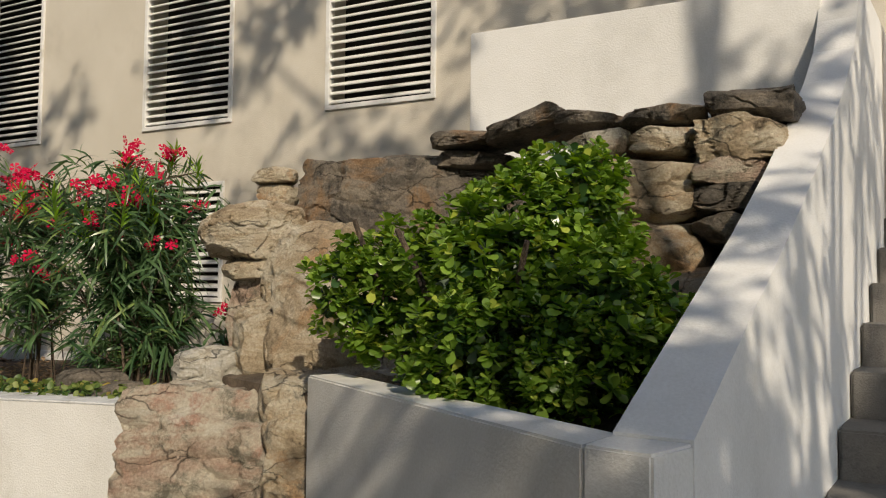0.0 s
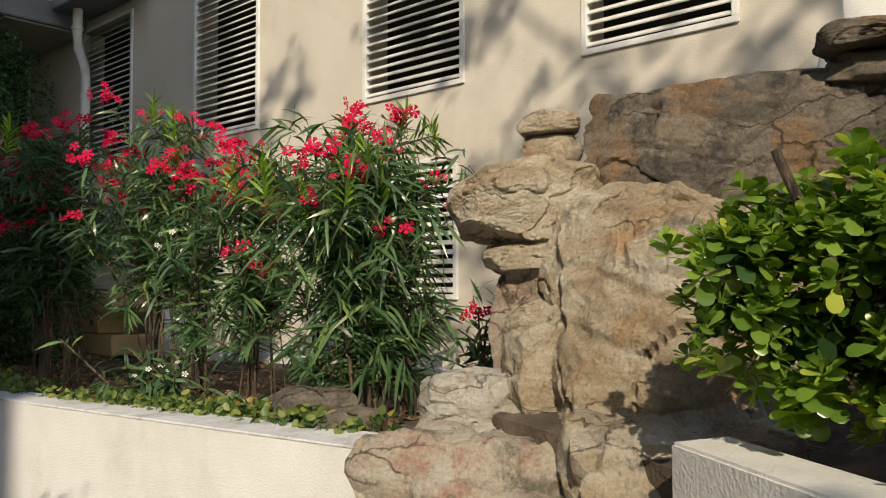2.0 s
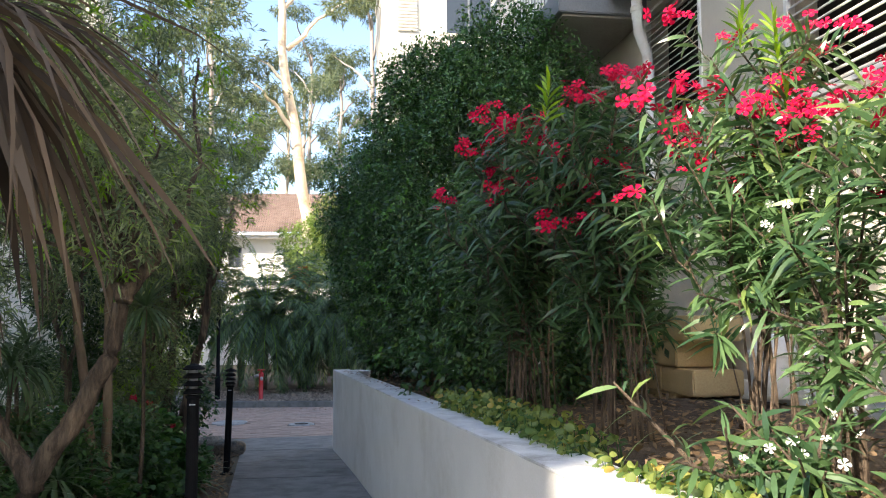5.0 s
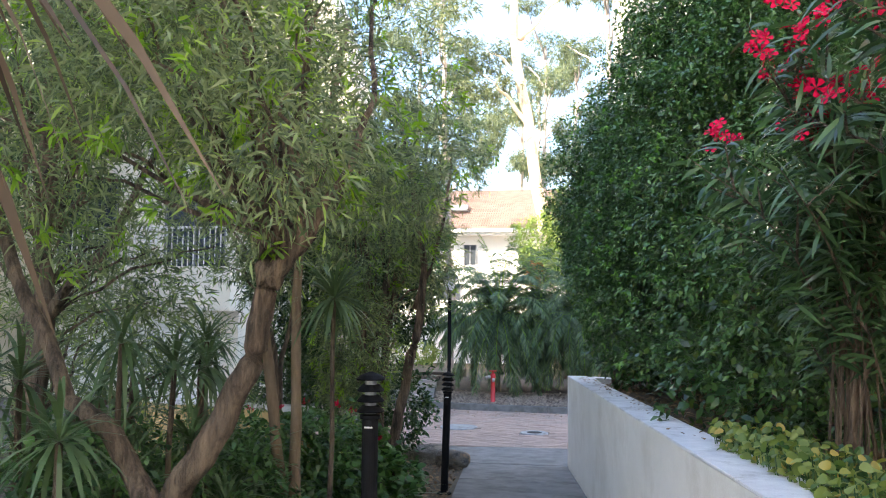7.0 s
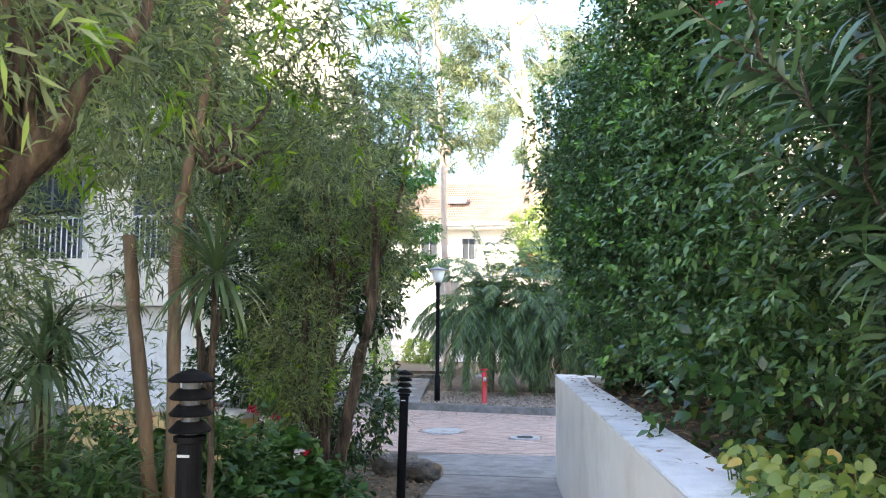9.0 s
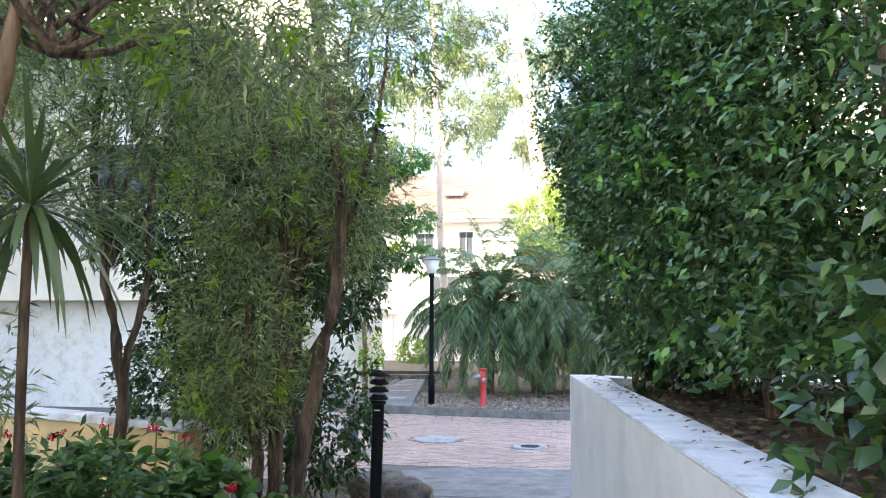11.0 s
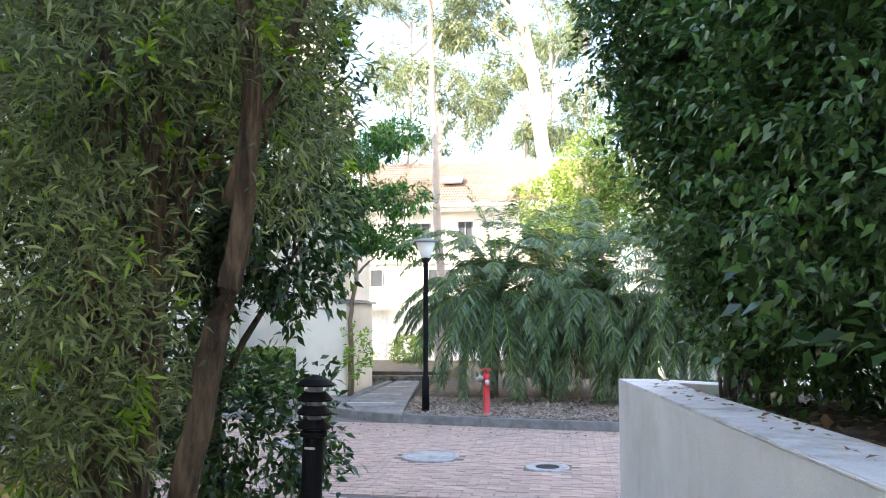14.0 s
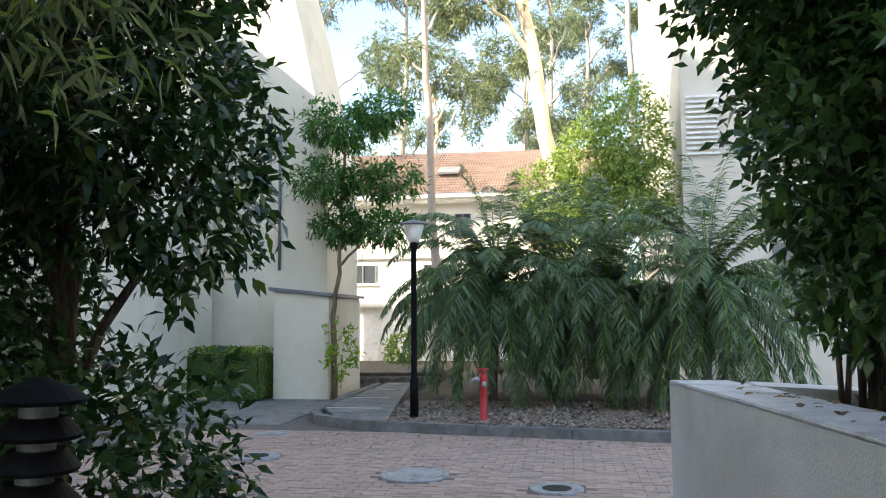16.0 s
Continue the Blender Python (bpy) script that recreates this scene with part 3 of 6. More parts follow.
# eave band, balcony and downpipe at the far end of that wall
eave = part("eave", box_bm(FX - 0.42, FX + 0.2, 9.85, 11.2, 5.03, 5.30, 0.01), M_GREYTRIM)
tagged(eave, "dark grey fascia over the louvre wall", "eave", kind="structure")
balcony = thing("balcony", 4.4, 13, 4.9, "white balcony with grey edge slab and brown soffit", "balcony", kind="structure")
part("slab", box_bm(0.15, 1.04, -1.75, 1.6, 0.0, 0.26, 0.01), M_GREYTRIM, balcony)
part("soffit", box_bm(0.20, 1.03, -1.70, 1.55, -0.022, -0.002), M_SOFFIT, balcony)
part("handrail", box_bm(0.16, 0.22, -1.74, 1.6, 1.20, 1.25, 0.006), M_LOUVRE, balcony)
part("handrail", box_bm(0.225, 1.04, -1.74, -1.68, 1.20, 1.25, 0.006), M_LOUVRE, balcony)
for i in range(27):
    part("baluster", box_bm(0.18, 0.20, -1.70 + i * 0.125, -1.68 + i * 0.125, 0.262, 1.20), M_LOUVRE, balcony)
for i in range(1, 7):
    part("baluster", box_bm(0.18 + i * 0.125, 0.20 + i * 0.125, -1.72, -1.70, 0.262, 1.20), M_LOUVRE, balcony)
part("balcony_wall", box_bm(1.07, 1.4, -1.75, 1.6, 0.262, 3.2), M_RENDER, balcony)
pipe = thing("downpipe", 5.30, 11.05, 1.2, "off-white painted rain downpipe with an offset bend", "pipe")
part("pipe", tube_bm([(0.05, 0, 0), (0.05, 0, 2.6), (0.05, 0, 3.1), (0.03, -0.02, 3.25), (-0.08, -0.10, 3.42), (-0.10, -0.12, 3.55), (-0.10, -0.12, 5.0)], [0.05] * 7, 12), M_LOUVRE, pipe, smooth=True)
for z in (1.0, 2.9, 3.6):
    c = part("bracket", lathe_bm([(0.056, z), (0.06, z + 0.01), (0.06, z + 0.04), (0.056, z + 0.05)], 14), M_LOUVRE, pipe)
    c.location = (0.05, 0, 0) if z < 3.2 else (-0.10, -0.12, 0)

# far end of the row of flats, seen over and through the hedge
tower = thing("apartment_block", 8.0, 33.0, 0, "tall cream apartment block with louvred windows behind the palms", "building")
part("wall", box_bm(-3.4, 6, -3, 6, -0.1, 15.5), M_RENDER, tower)
part("parapet", box_bm(-3.46, 6.06, -3.06, 6.06, 15.5, 15.9, 0.02), M_RENDER, tower)
for z in (1.6, 4.9, 8.2, 11.5):
    for x in (-1.6, 0.8, 3.2):
        w = part("window", box_bm(x, x + 1.5, -3.04, -3.005, z, z + 1.4), M_WINDOW, tower)
        part("frame", box_bm(x + 0.72, x + 0.78, -3.07, -3.041, z, z + 1.4), M_GREYTRIM, w)
        part("sill", box_bm(x - 0.06, x + 1.56, -3.12, -3.005, z - 0.1, z - 0.004), M_RENDER, w)
    for k in range(12):
        part("slat", box_bm(-3.30, -2.62, -3.09, -3.045, z + 0.05 + k * 0.115, z + 0.10 + k * 0.115), M_LOUVRE, tower)

# ---- planter, stair and parapet ----
planter = thing("planter_wall", 0, 0, 0, "cream-white rendered planter wall with chamfered nose", "wall", kind="structure")
PF = [(2.97, 3.08), (2.085, 1.83), (2.05, 1.70), (2.18, 1.655)]
PB = [(3.10, 3.02), (2.24, 1.80), (2.24, 1.80), (2.24, 1.80)]
for (a, b), (c, d) in (((PF[0], PF[1]), (PB[0], PB[1])),):
    o = [a, b, d, c]
    part("planter_front", prism_bm(o, 0.4, [1.775, 1.80, 1.80, 1.775], 0.006), M_WHITEWALL, planter)
part("planter_nose", prism_bm([(2.083, 1.828), (2.05, 1.70), (2.18, 1.655), (2.30, 1.78), (2.24, 1.80)], 0.4, 1.803, 0.005), M_WHITEWALL, planter)
# stringer wall that climbs with the stair
ST = [(2.18, 1.81), (2.53, 1.99), (3.0, 2.23), (3.40, 2.46), (3.76, 2.69), (4.05, 2.89), (4.25, 3.06), (4.36, 3.22), (4.43, 3.43)]


def st_y(x):
    return 1.655 - 0.136 * (x - 2.18)


bm = bmesh.new()
rows = []
for x, z in ST:
    rows.append([bm.verts.new((x, st_y(x), 0.4)), bm.verts.new((x, st_y(x), z)), bm.verts.new((x + 0.02, st_y(x) + 0.15, z)), bm.verts.new((x + 0.02, st_y(x) + 0.15, 0.4))])
for a, b in zip(rows, rows[1:]):
    for i in range(3):
        bm.faces.new((a[i], b[i], b[i + 1], a[i + 1]))
bm.faces.new(rows[0])
bm.faces.new(rows[-1][::-1])
bmesh.ops.recalc_face_normals(bm, faces=list(bm.faces))
part("stringer_wall", bm, M_PARAPET, planter, "white sloping wall beside the stair")
part("stringer_end", prism_bm([(4.43, 1.35), (6.5, 1.06), (6.5, 1.2), (4.45, 1.5)], 0.4, 3.43, 0.004), M_PARAPET, planter)
para = part("parapet_wall", box_bm(4.40, 4.54, 1.49, 3.14, 1.6, 3.41, 0.006), M_PARAPET)
tagged(para, "white painted parapet above the sandstone boulders", "wall", kind="structure")
back = part("planter_soil", prism_bm([(2.24, 1.83), (4.4, 1.52), (4.4, 3.2), (3.5, 4.2), (3.1, 3.05)], 1.2, [1.70, 1.9, 1.95, 1.70, 1.68]), M_SOIL)
tagged(back, "dark soil in the planter under the shrub", "soil", kind="structure")

stairs = thing("stairs", 3.38, 1.4, 1.46, "dark weathered concrete steps climbing beside the white wall", "stairs", kind="structure")
for k in range(-5, 13):
    x = 0.29 * k
    part("step", box_bm(x, x + 0.34, -2.4, 0.085 - 0.136 * (x - 0.0), 0.165 * (k - 1) - 0.02 if k > -5 else -0.9, 0.165 * k, 0.008), M_STEP, stairs)
part("stair_mass", prism_bm([(-1.4, -2.4), (3.5, -2.4), (3.5, -0.42), (-1.4, 0.2)], -0.95, [-0.95, 1.6, 1.6, -0.95]), M_STEP, stairs)
post = thing("gate_post", 5.2, 1.15, 2.2, "pale timber post beside the stair", "post")
part("post", box_bm(-0.05, 0.05, -0.05, 0.05, 0, 1.6, 0.008), M_PARAPET, post)

# ---- sandstone ----
rock("boulder", (3.45, 3.22, 1.42), (0.36, 0.36, 0.36), 41, M_STONE, 30, 0, 0.2, "pale ochre sandstone boulder beside the planter end", 0.03, 0.6, 5)
rock("boulder", (3.47, 3.58, 1.16), (0.39, 0.60, 0.55), 1, M_STONE_PINK, 24, 0, 0.20, "pink and ochre banded sandstone base boulder", 0.05, 0.72, 6)
rock("boulder", (3.68, 3.73, 1.78), (0.24, 0.23, 0.27), 2, M_STONE, 40, 0, 0.16, "ochre sandstone pillar with cracked face", 0.03, 0.62, 6)
rock("boulder", (3.74, 3.92, 1.92), (0.14, 0.14, 0.30), 55, M_STONE_PINK, 18, 0, 0.15, "hollowed pink sandstone neck under the head boulder", 0.02, 0.7, 5)
rock("boulder", (3.76, 3.70, 2.12), (0.20, 0.20, 0.25), 56, M_STONE, 40, 0, 0.16, "wedge-topped ochre sandstone shoulder", 0.02, 0.55, 6)
rock("boulder", (3.69, 3.90, 2.175), (0.14, 0.17, 0.055), 51, M_STONE, 32, -8, 0.16, "thin ochre sandstone ledge under the head boulder", 0.0, 0.65, 5)
rock("boulder", (3.47, 3.98, 1.70), (0.18, 0.17, 0.11), 52, M_STONE_WHITE, 20, 0, 0.18, "bleached pale sandstone lump on the base boulder", 0.0, 0.55, 5)
rock("boulder", (3.56, 3.86, 1.63), (0.20, 0.24, 0.10), 57, M_STONE_WHITE, 40, 0, 0.18, "bleached cracked sandstone shelf on the base boulder", 0.03, 0.6, 5)
rock("boulder", (3.70, 3.95, 2.345), (0.22, 0.24, 0.150), 3, M_STONE, 40, -4, 0.19, "overhanging rounded sandstone head boulder", 0.0, 0.55, 6, 24)
rock("boulder", (3.72, 3.42, 1.84), (0.30, 0.36, 0.50), 4, M_STONE, 34, 0, 0.20, "ochre sandstone boulder under the shrub", 0.03, 0.6, 6)
rock("boulder", (3.92, 3.52, 2.20), (0.24, 0.26, 0.20), 58, M_STONE, 10, 0, 0.18, "rough ochre sandstone block under the dark slab", 0.03, 0.7, 5)
rock("boulder", (3.87, 3.97, 2.635), (0.115, 0.115, 0.040), 5, M_STONE, 30, -4, 0.14, "flat sandstone chip balanced on a smaller stone", 0.0, 0.75, 4)
rock("boulder", (3.88, 3.95, 2.545), (0.09, 0.09, 0.06), 59, M_STONE, 12, 10, 0.14, "small blocky sandstone lump on the boulders", 0.0, 0.75, 4)
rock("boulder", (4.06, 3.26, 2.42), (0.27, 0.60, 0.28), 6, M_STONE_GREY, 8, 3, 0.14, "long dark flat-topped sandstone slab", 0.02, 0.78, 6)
STACK = [
    ((3.80, 1.70, 2.735), (0.20, 0.155, 0.055), M_STONE_GREY, 3, "flat capping stone of the stacked wall"),
    ((3.76, 1.735, 2.605), (0.20, 0.155, 0.085), M_STONE, -3, "broad rough sandstone block in the stacked wall"),
    ((3.76, 1.77, 2.495), (0.20, 0.135, 0.055), M_STONE_PINK, 4, "pinkish sandstone block in the stacked wall"),
    ((3.76, 1.775, 2.400), (0.20, 0.120, 0.050), M_STONE_GREY, -2, "thin grey sandstone block in the stacked wall"),
    ((3.76, 1.78, 2.295), (0.20, 0.125, 0.058), M_STONE_GREY, 3, "grey-brown sandstone block in the stacked wall"),
    ((3.78, 2.10, 2.435), (0.20, 0.20, 0.115), M_STONE, 5, "large ochre sandstone block in the stacked wall"),
    ((3.76, 2.06, 2.215), (0.20, 0.20, 0.105), M_STONE, -4, "ochre sandstone block low in the stacked wall"),
    ((3.80, 2.02, 2.725), (0.20, 0.155, 0.036), M_STONE_GREY, -4, "thin grey cap stone"),
    ((3.80, 2.01, 2.630), (0.20, 0.130, 0.050), M_STONE, 4, "rusty sandstone block under the cap stones"),
    ((3.82, 2.27, 2.630), (0.20, 0.135, 0.052), M_STONE_PINK, -6, "reddish sandstone block under the cap stones"),
    ((3.84, 2.29, 2.735), (0.20, 0.160, 0.030), M_STONE_GREY, 8, "thin grey cap stone sloping to the stair"),
    ((3.88, 2.58, 2.755), (0.22, 0.190, 0.045), M_STONE_GREY, -12, "tilted dark cap stone"),
    ((3.95, 2.91, 2.735), (0.20, 0.170, 0.036), M_STONE_GREY, -2, "grey cap stone beside the white pebble"),
    ((4.02, 2.90, 2.650), (0.20, 0.160, 0.040), M_STONE_GREY, 3, "dark sandstone block under the cap stones"),
]
for i, (c, size, mat, tilt, lab) in enumerate(STACK):
    rock("stacked_stone", c, size, 70 + i, mat, (i * 37) % 11 - 5, tilt, 0.15, lab, 0.0, 0.86, 5, 12)
rock("boulder", (3.72, 1.90, 2.02), (0.24, 0.34, 0.16), 14, M_STONE, 4, 0, 0.19, "broad sandstone block low in the stacked wall", 0.0, 0.8, 4)
rock("boulder", (4.28, 3.08, 2.74), (0.10, 0.11, 0.11), 15, M_WALLTOP, 0, 0, 0.10, "small pale rounded stone against the parapet", 0.0, 0.2, 3)
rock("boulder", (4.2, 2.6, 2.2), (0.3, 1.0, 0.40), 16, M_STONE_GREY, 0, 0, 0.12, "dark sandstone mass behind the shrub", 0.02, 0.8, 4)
for i, (x, y, z, s) in enumerate(((1.10, 15.35, 0.22, 0.16), (0.72, 15.75, 0.20, 0.20), (0.95, 16.0, 0.13, 0.15), (0.25, 16.3, 0.12, 0.20), (3.75, 5.1, 1.52, 0.16), (3.62, 4.75, 1.50, 0.14))):
    rock("garden_rock", (x, y, z), (s * 1.3, s, s * 0.7), 30 + i, M_STONE_GREY, i * 40, 0, 0.16, "rough grey-brown edging stone", 0.0, 0.6, 3)

bw = thing("block_wall", 5.2, 9.6, 1.0, "low ochre stone block wall behind the oleanders", "wall", kind="structure")
for r in range(5):
    for c in range(7):
        y = c * 0.56 + (0.28 if r % 2 else 0.0)
        part("stone", box_bm(-0.2, 0.2, y + 0.004, y + 0.552, r * 0.2 + 0.004, r * 0.2 + 0.194, 0.012), M_YELLOW, bw)
tank = thing("plastic_hood", 5.30, 9.05, 1.45, "white moulded plastic vent hood on the wall base", "vent")
part("hood", lathe_bm([(0.13, 0), (0.15, 0.02), (0.15, 0.30), (0.12, 0.38), (0.05, 0.42)], 20), M_LOUVRE, tank, smooth=True)
part("rim", lathe_bm([(0.16, 0.27), (0.165, 0.28), (0.165, 0.30), (0.16, 0.31)], 20), M_LOUVRE, tank)

# ---- road, kerb and island ----
road = thing("road", 0, 0, 0, "faded red brick-paved access road", "road", kind="structure")
part("bedding", box_bm(-14, 12, 15.95, 26.5, -0.12, -0.012), M_JOINT, road)
kerb_line = [(-1.9, 28.4), (-1.86, 26.0), (-1.8, 24.4), (-1.72, 23.65), (-1.5, 23.2), (-1.05, 22.85), (-0.3, 22.52), (0.9, 22.32), (2.1, 22.15), (3.3, 22.02), (4.6, 21.95), (6.0, 21.9)]
kerb = thing("kerb", 0, 0, 0, "grey weathered concrete kerb round the mulched island", "kerb", kind="structure")
for (x0, y0), (x1, y1) in zip(kerb_line, kerb_line[1:]):
    d = Vector((x1 - x0, y1 - y0, 0)).normalized()
    n = Vector((-d.y, d.x, 0)) * 0.15
    e = d * 0.004
    o = [(x0 + e.x, y0 + e.y), (x1 - e.x, y1 - e.y), (x1 - e.x + n.x, y1 - e.y + n.y), (x0 + e.x + n.x, y0 + e.y + n.y)]
    part("kerb_stone", prism_bm(o, -0.1, 0.125, 0.012), M_KERB, kerb)
island = [(-0.25, 22.66), (0.9, 22.46), (2.1, 22.3), (3.3, 22.17), (6.0, 22.05), (6.0, 30), (-0.9, 30), (-0.55, 25)]
iv = thing("mulch_bed", 0, 0, 0, "bark-mulched island bed under the palms", "mulch", kind="structure")
part("bed", prism_bm(island, -0.05, 0.10), M_SOIL, iv)
foot = thing("footpath", 0, 0, 0, "concrete footpath with worn white cross lines beside the lamp", "path", kind="structure")
for i, (a, b) in enumerate(((22.75, 24.2), (24.21, 25.7), (25.71, 27.2), (27.21, 28.6))):
    wl = lambda y: -1.68 if y > 24 else -1.05
    part("slab", prism_bm([(wl(a), a + 0.1), (-0.35 - 0.14 * (a - 22.75), a - 0.05), (-0.35 - 0.14 * (b - 22.75), b), (-1.68, b)], -0.05, 0.115, 0.005), M_CONCRETE, foot)
    part("white_line", prism_bm([(-1.6, b - 0.12), (-0.55 - 0.14 * (b - 22.75), b - 0.12), (-0.55 - 0.14 * (b - 22.75), b - 0.04), (-1.6, b - 0.04)], 0.1155, 0.1185), M_PAINTLINE, foot)
lane = part("driveway", prism_bm([(-14, 23.0), (-1.95, 23.0), (-1.95, 28.6), (-14, 28.6)], -0.1, 0.004), M_CONCRETE)
tagged(lane, "grey concrete driveway running back between the houses", "driveway", kind="structure")
edge = part("edging", prism_bm([(-3.4, 28.5), (-0.6, 28.75), (-0.6, 29.0), (-3.4, 28.75)], -0.05, 0.22, 0.01), M_STONE_GREY)
tagged(edge, "low stone edging at the end of the lane", "edging", kind="structure")
part("far_bed", prism_bm([(-3.4, 28.76), (-0.6, 29.01), (-0.6, 31), (-3.4, 31)], -0.05, 0.30), M_GROUND, None)
tagged(bpy.data.objects["far_bed"], "leaf-littered bed beyond the lane", "soil", kind="structure")

# drain covers
for x, y, r, hole, lab in ((0.60, 19.82, 0.33, False, "round grey steel access cover set in brick paving"), (1.95, 19.36, 0.235, True, "small round drain with pale concrete ring"), (-1.30, 20.6, 0.25, True, "round drain with pale concrete ring near the shrub"), (-1.75, 22.2, 0.2, False, "small dark service cover by the kerb")):
    c = thing("drain_cover", x, y, 0.0, lab, "drain cover")
    q = r * 0.56 if hole else r - 0.055
    part("ring", lathe_bm([(r, -0.02), (r, 0.009), (r - 0.015, 0.012), (q + 0.005, 0.012), (q, 0.006)], 40), M_STEEL, c, "pale ring", True)
    # for a hole the lid is a disc painted as dark as the opening
    part("lid", lathe_bm([(q - 0.005, -0.02), (q - 0.005, 0.0125), (0.02, 0.0145), (0.0199, 0.0125)], 36), M_DARK if hole else M_STEEL, c)

# ---- street furniture ----
lamp = thing("street_lamp", -0.06, 23.2, 0.1, "black post-top garden lamp with pale conical diffuser", "lamp")
part("pole", lathe_bm([(0.06, 0), (0.06, 0.5), (0.042, 0.56), (0.04, 2.35), (0.06, 2.37), (0.06, 2.42), (0.035, 2.44)], 16), M_BLACK, lamp, smooth=True)
part("base_plate", lathe_bm([(0.10, 0), (0.10, 0.015), (0.065, 0.03)], 16), M_BLACK, lamp)
part("diffuser", lathe_bm([(0.075, 2.44), (0.10, 2.50), (0.155, 2.68), (0.150, 2.69)], 24), M_LAMPGLASS, lamp, "pale frosted diffuser", True)
part("cap", lathe_bm([(0.20, 2.685), (0.205, 2.70), (0.17, 2.72), (0.06, 2.75), (0.01, 2.755)], 24), M_GREYTRIM, lamp, "grey flat cap", True)

hyd = thing("fire_hydrant", 0.94, 22.9, 0.1, "red painted hydrant standpipe with brass outlets", "hydrant")
part("standpipe", lathe_bm([(0.075, 0), (0.075, 0.02), (0.05, 0.03), (0.05, 0.52), (0.058, 0.53), (0.058, 0.60), (0.03, 0.64)], 16), M_RED, hyd, smooth=True)
part("outlet", tube_bm([(0.0, 0, 0.55), (-0.09, -0.02, 0.56), (-0.15, -0.03, 0.53)], [0.032, 0.034, 0.036], 12), M_STEEL, hyd, smooth=True)
part("outlet", tube_bm([(0.0, 0, 0.50), (0.02, -0.08, 0.51), (0.02, -0.13, 0.48)], [0.03, 0.032, 0.034], 12), M_STEEL, hyd, smooth=True)
part("valve_wheel", lathe_bm([(0.02, 0.64), (0.02, 0.67), (0.08, 0.675), (0.08, 0.695), (0.02, 0.70)], 18), M_RED, hyd)


def bollard(x, y, z0, ztop, label):
    h = ztop - z0
    b = thing("bollard_light", x, y, z0, label, "bollard light", "path bollards")
    part("post", lathe_bm([(0.036, 0), (0.036, h - 0.21), (0.046, h - 0.205), (0.046, h - 0.19), (0.03, h - 0.185)], 20), M_BLACK, b, smooth=False)
    part("base_flange", lathe_bm([(0.07, 0), (0.07, 0.012), (0.04, 0.02)], 20), M_BLACK, b)
    part("light_core", lathe_bm([(0.026, h - 0.19), (0.026, h - 0.04)], 16), M_GREYTRIM, b, "dull grey light core")
    for k in range(3):
        z = h - 0.178 + k * 0.046
        part("louvre_ring", lathe_bm([(0.034, z + 0.022), (0.058, z), (0.061, z + 0.006), (0.038, z + 0.03)], 22), M_BLACK, b, smooth=False)
    part("cap", lathe_bm([(0.064, h - 0.036), (0.066, h - 0.030), (0.044, h - 0.014), (0.02, h - 0.005), (0.008, h)], 22), M_BLACK, b)
    part("label_strip", box_bm(-0.018, 0.018, -0.0385, -0.0355, h - 0.245, h - 0.238), M_PAINTLINE, b, "small pale sticker")
    return b


bollard(1.30, 13.28, 0.28, 1.435, "black louvred bollard light leaning beside the path end")
bollard(1.577, 9.10, 0.48, 1.725, "black louvred bollard light among leafy undergrowth")
bpy.data.objects["bollard_light"].rotation_euler = (0, radians(1.6), 0)

# ---- buildings ----
house = thing("townhouse", -5.0, 39.0, 0.0, "white two-storey townhouse with terracotta tile roof in sun", "house")
part("wall", box_bm(-12, 9, 0, 9, -0.2, 5.5), M_HOUSE, house)
part("floor_band", box_bm(-12.02, 9.02, -0.12, -0.002, 3.45, 3.62, 0.01), M_HOUSE, house)
part("eave", box_bm(-12.4, 9.4, -0.6, -0.002, 5.32, 5.50, 0.01), M_LOUVRE, house)
part("gutter", box_bm(-12.4, 9.4, -0.72, -0.602, 5.42, 5.54, 0.02), M_HOUSE, house)
for x, z, w, h in ((-0.40, 2.62, 0.95, 0.62), (-6.5, 2.62, 1.4, 0.7), (3.3, 4.1, 0.55, 0.85), (1.6, 4.1, 0.7, 0.8), (-3.5, 4.1, 1.2, 0.8), (5.6, 4.1, 1.0, 0.8), (2.2, 2.62, 1.0, 0.62)):
    wi = part("window", box_bm(x, x + w, -0.03, -0.004, z, z + h), M_WINDOW, house)
    for a in (x, x + w / 2 - 0.02, x + w - 0.04):
        part("frame", box_bm(a, a + 0.04, -0.06, -0.031, z, z + h), M_GREYTRIM, wi)
    part("sill", box_bm(x - 0.05, x + w + 0.05, -0.10, -0.004, z - 0.07, z - 0.004), M_HOUSE, wi)
for x in (-1.2, 1.6, 5.0, -6.0):
    g = part("garage_door", box_bm(x, x + 1.9, -0.02, -0.004, -0.15, 1.75), M_LOUVRE, house)
    part("lintel", box_bm(x - 0.15, x + 2.05, -0.30, -0.021, 1.78, 1.92, 0.01), M_HOUSE, g)
    for k in range(5):
        part("panel", box_bm(x + 0.03, x + 1.87, -0.035, -0.021, -0.1 + k * 0.36, 0.22 + k * 0.36, 0.008), M_LOUVRE, g)
# tiled roof: rolls across, courses up
rv, rf = [], []
nx, ny = 210, 18
for j in range(ny * 2):
    c, up_ = divmod(j, 2)
    s = c / ny if not up_ else (c + 1) / ny
    y, z = -0.75 + s * 5.2, 5.50 + s * 2.5 + (0.05 if not up_ else 0.0)
    for i in range(nx * 2 + 1):
        rv.append((-12.4 + i * 21.8 / (nx * 2), y, z + (0.03 if i % 2 else -0.02)))
w_ = nx * 2 + 1
for j in range(ny * 2 - 1):
    for i in range(w_ - 1):
        rf.append((j * w_ + i, j * w_ + i + 1, (j + 1) * w_ + i + 1, (j + 1) * w_ + i))
roof = link_mesh("roof", rv, rf, M_TILE, house)
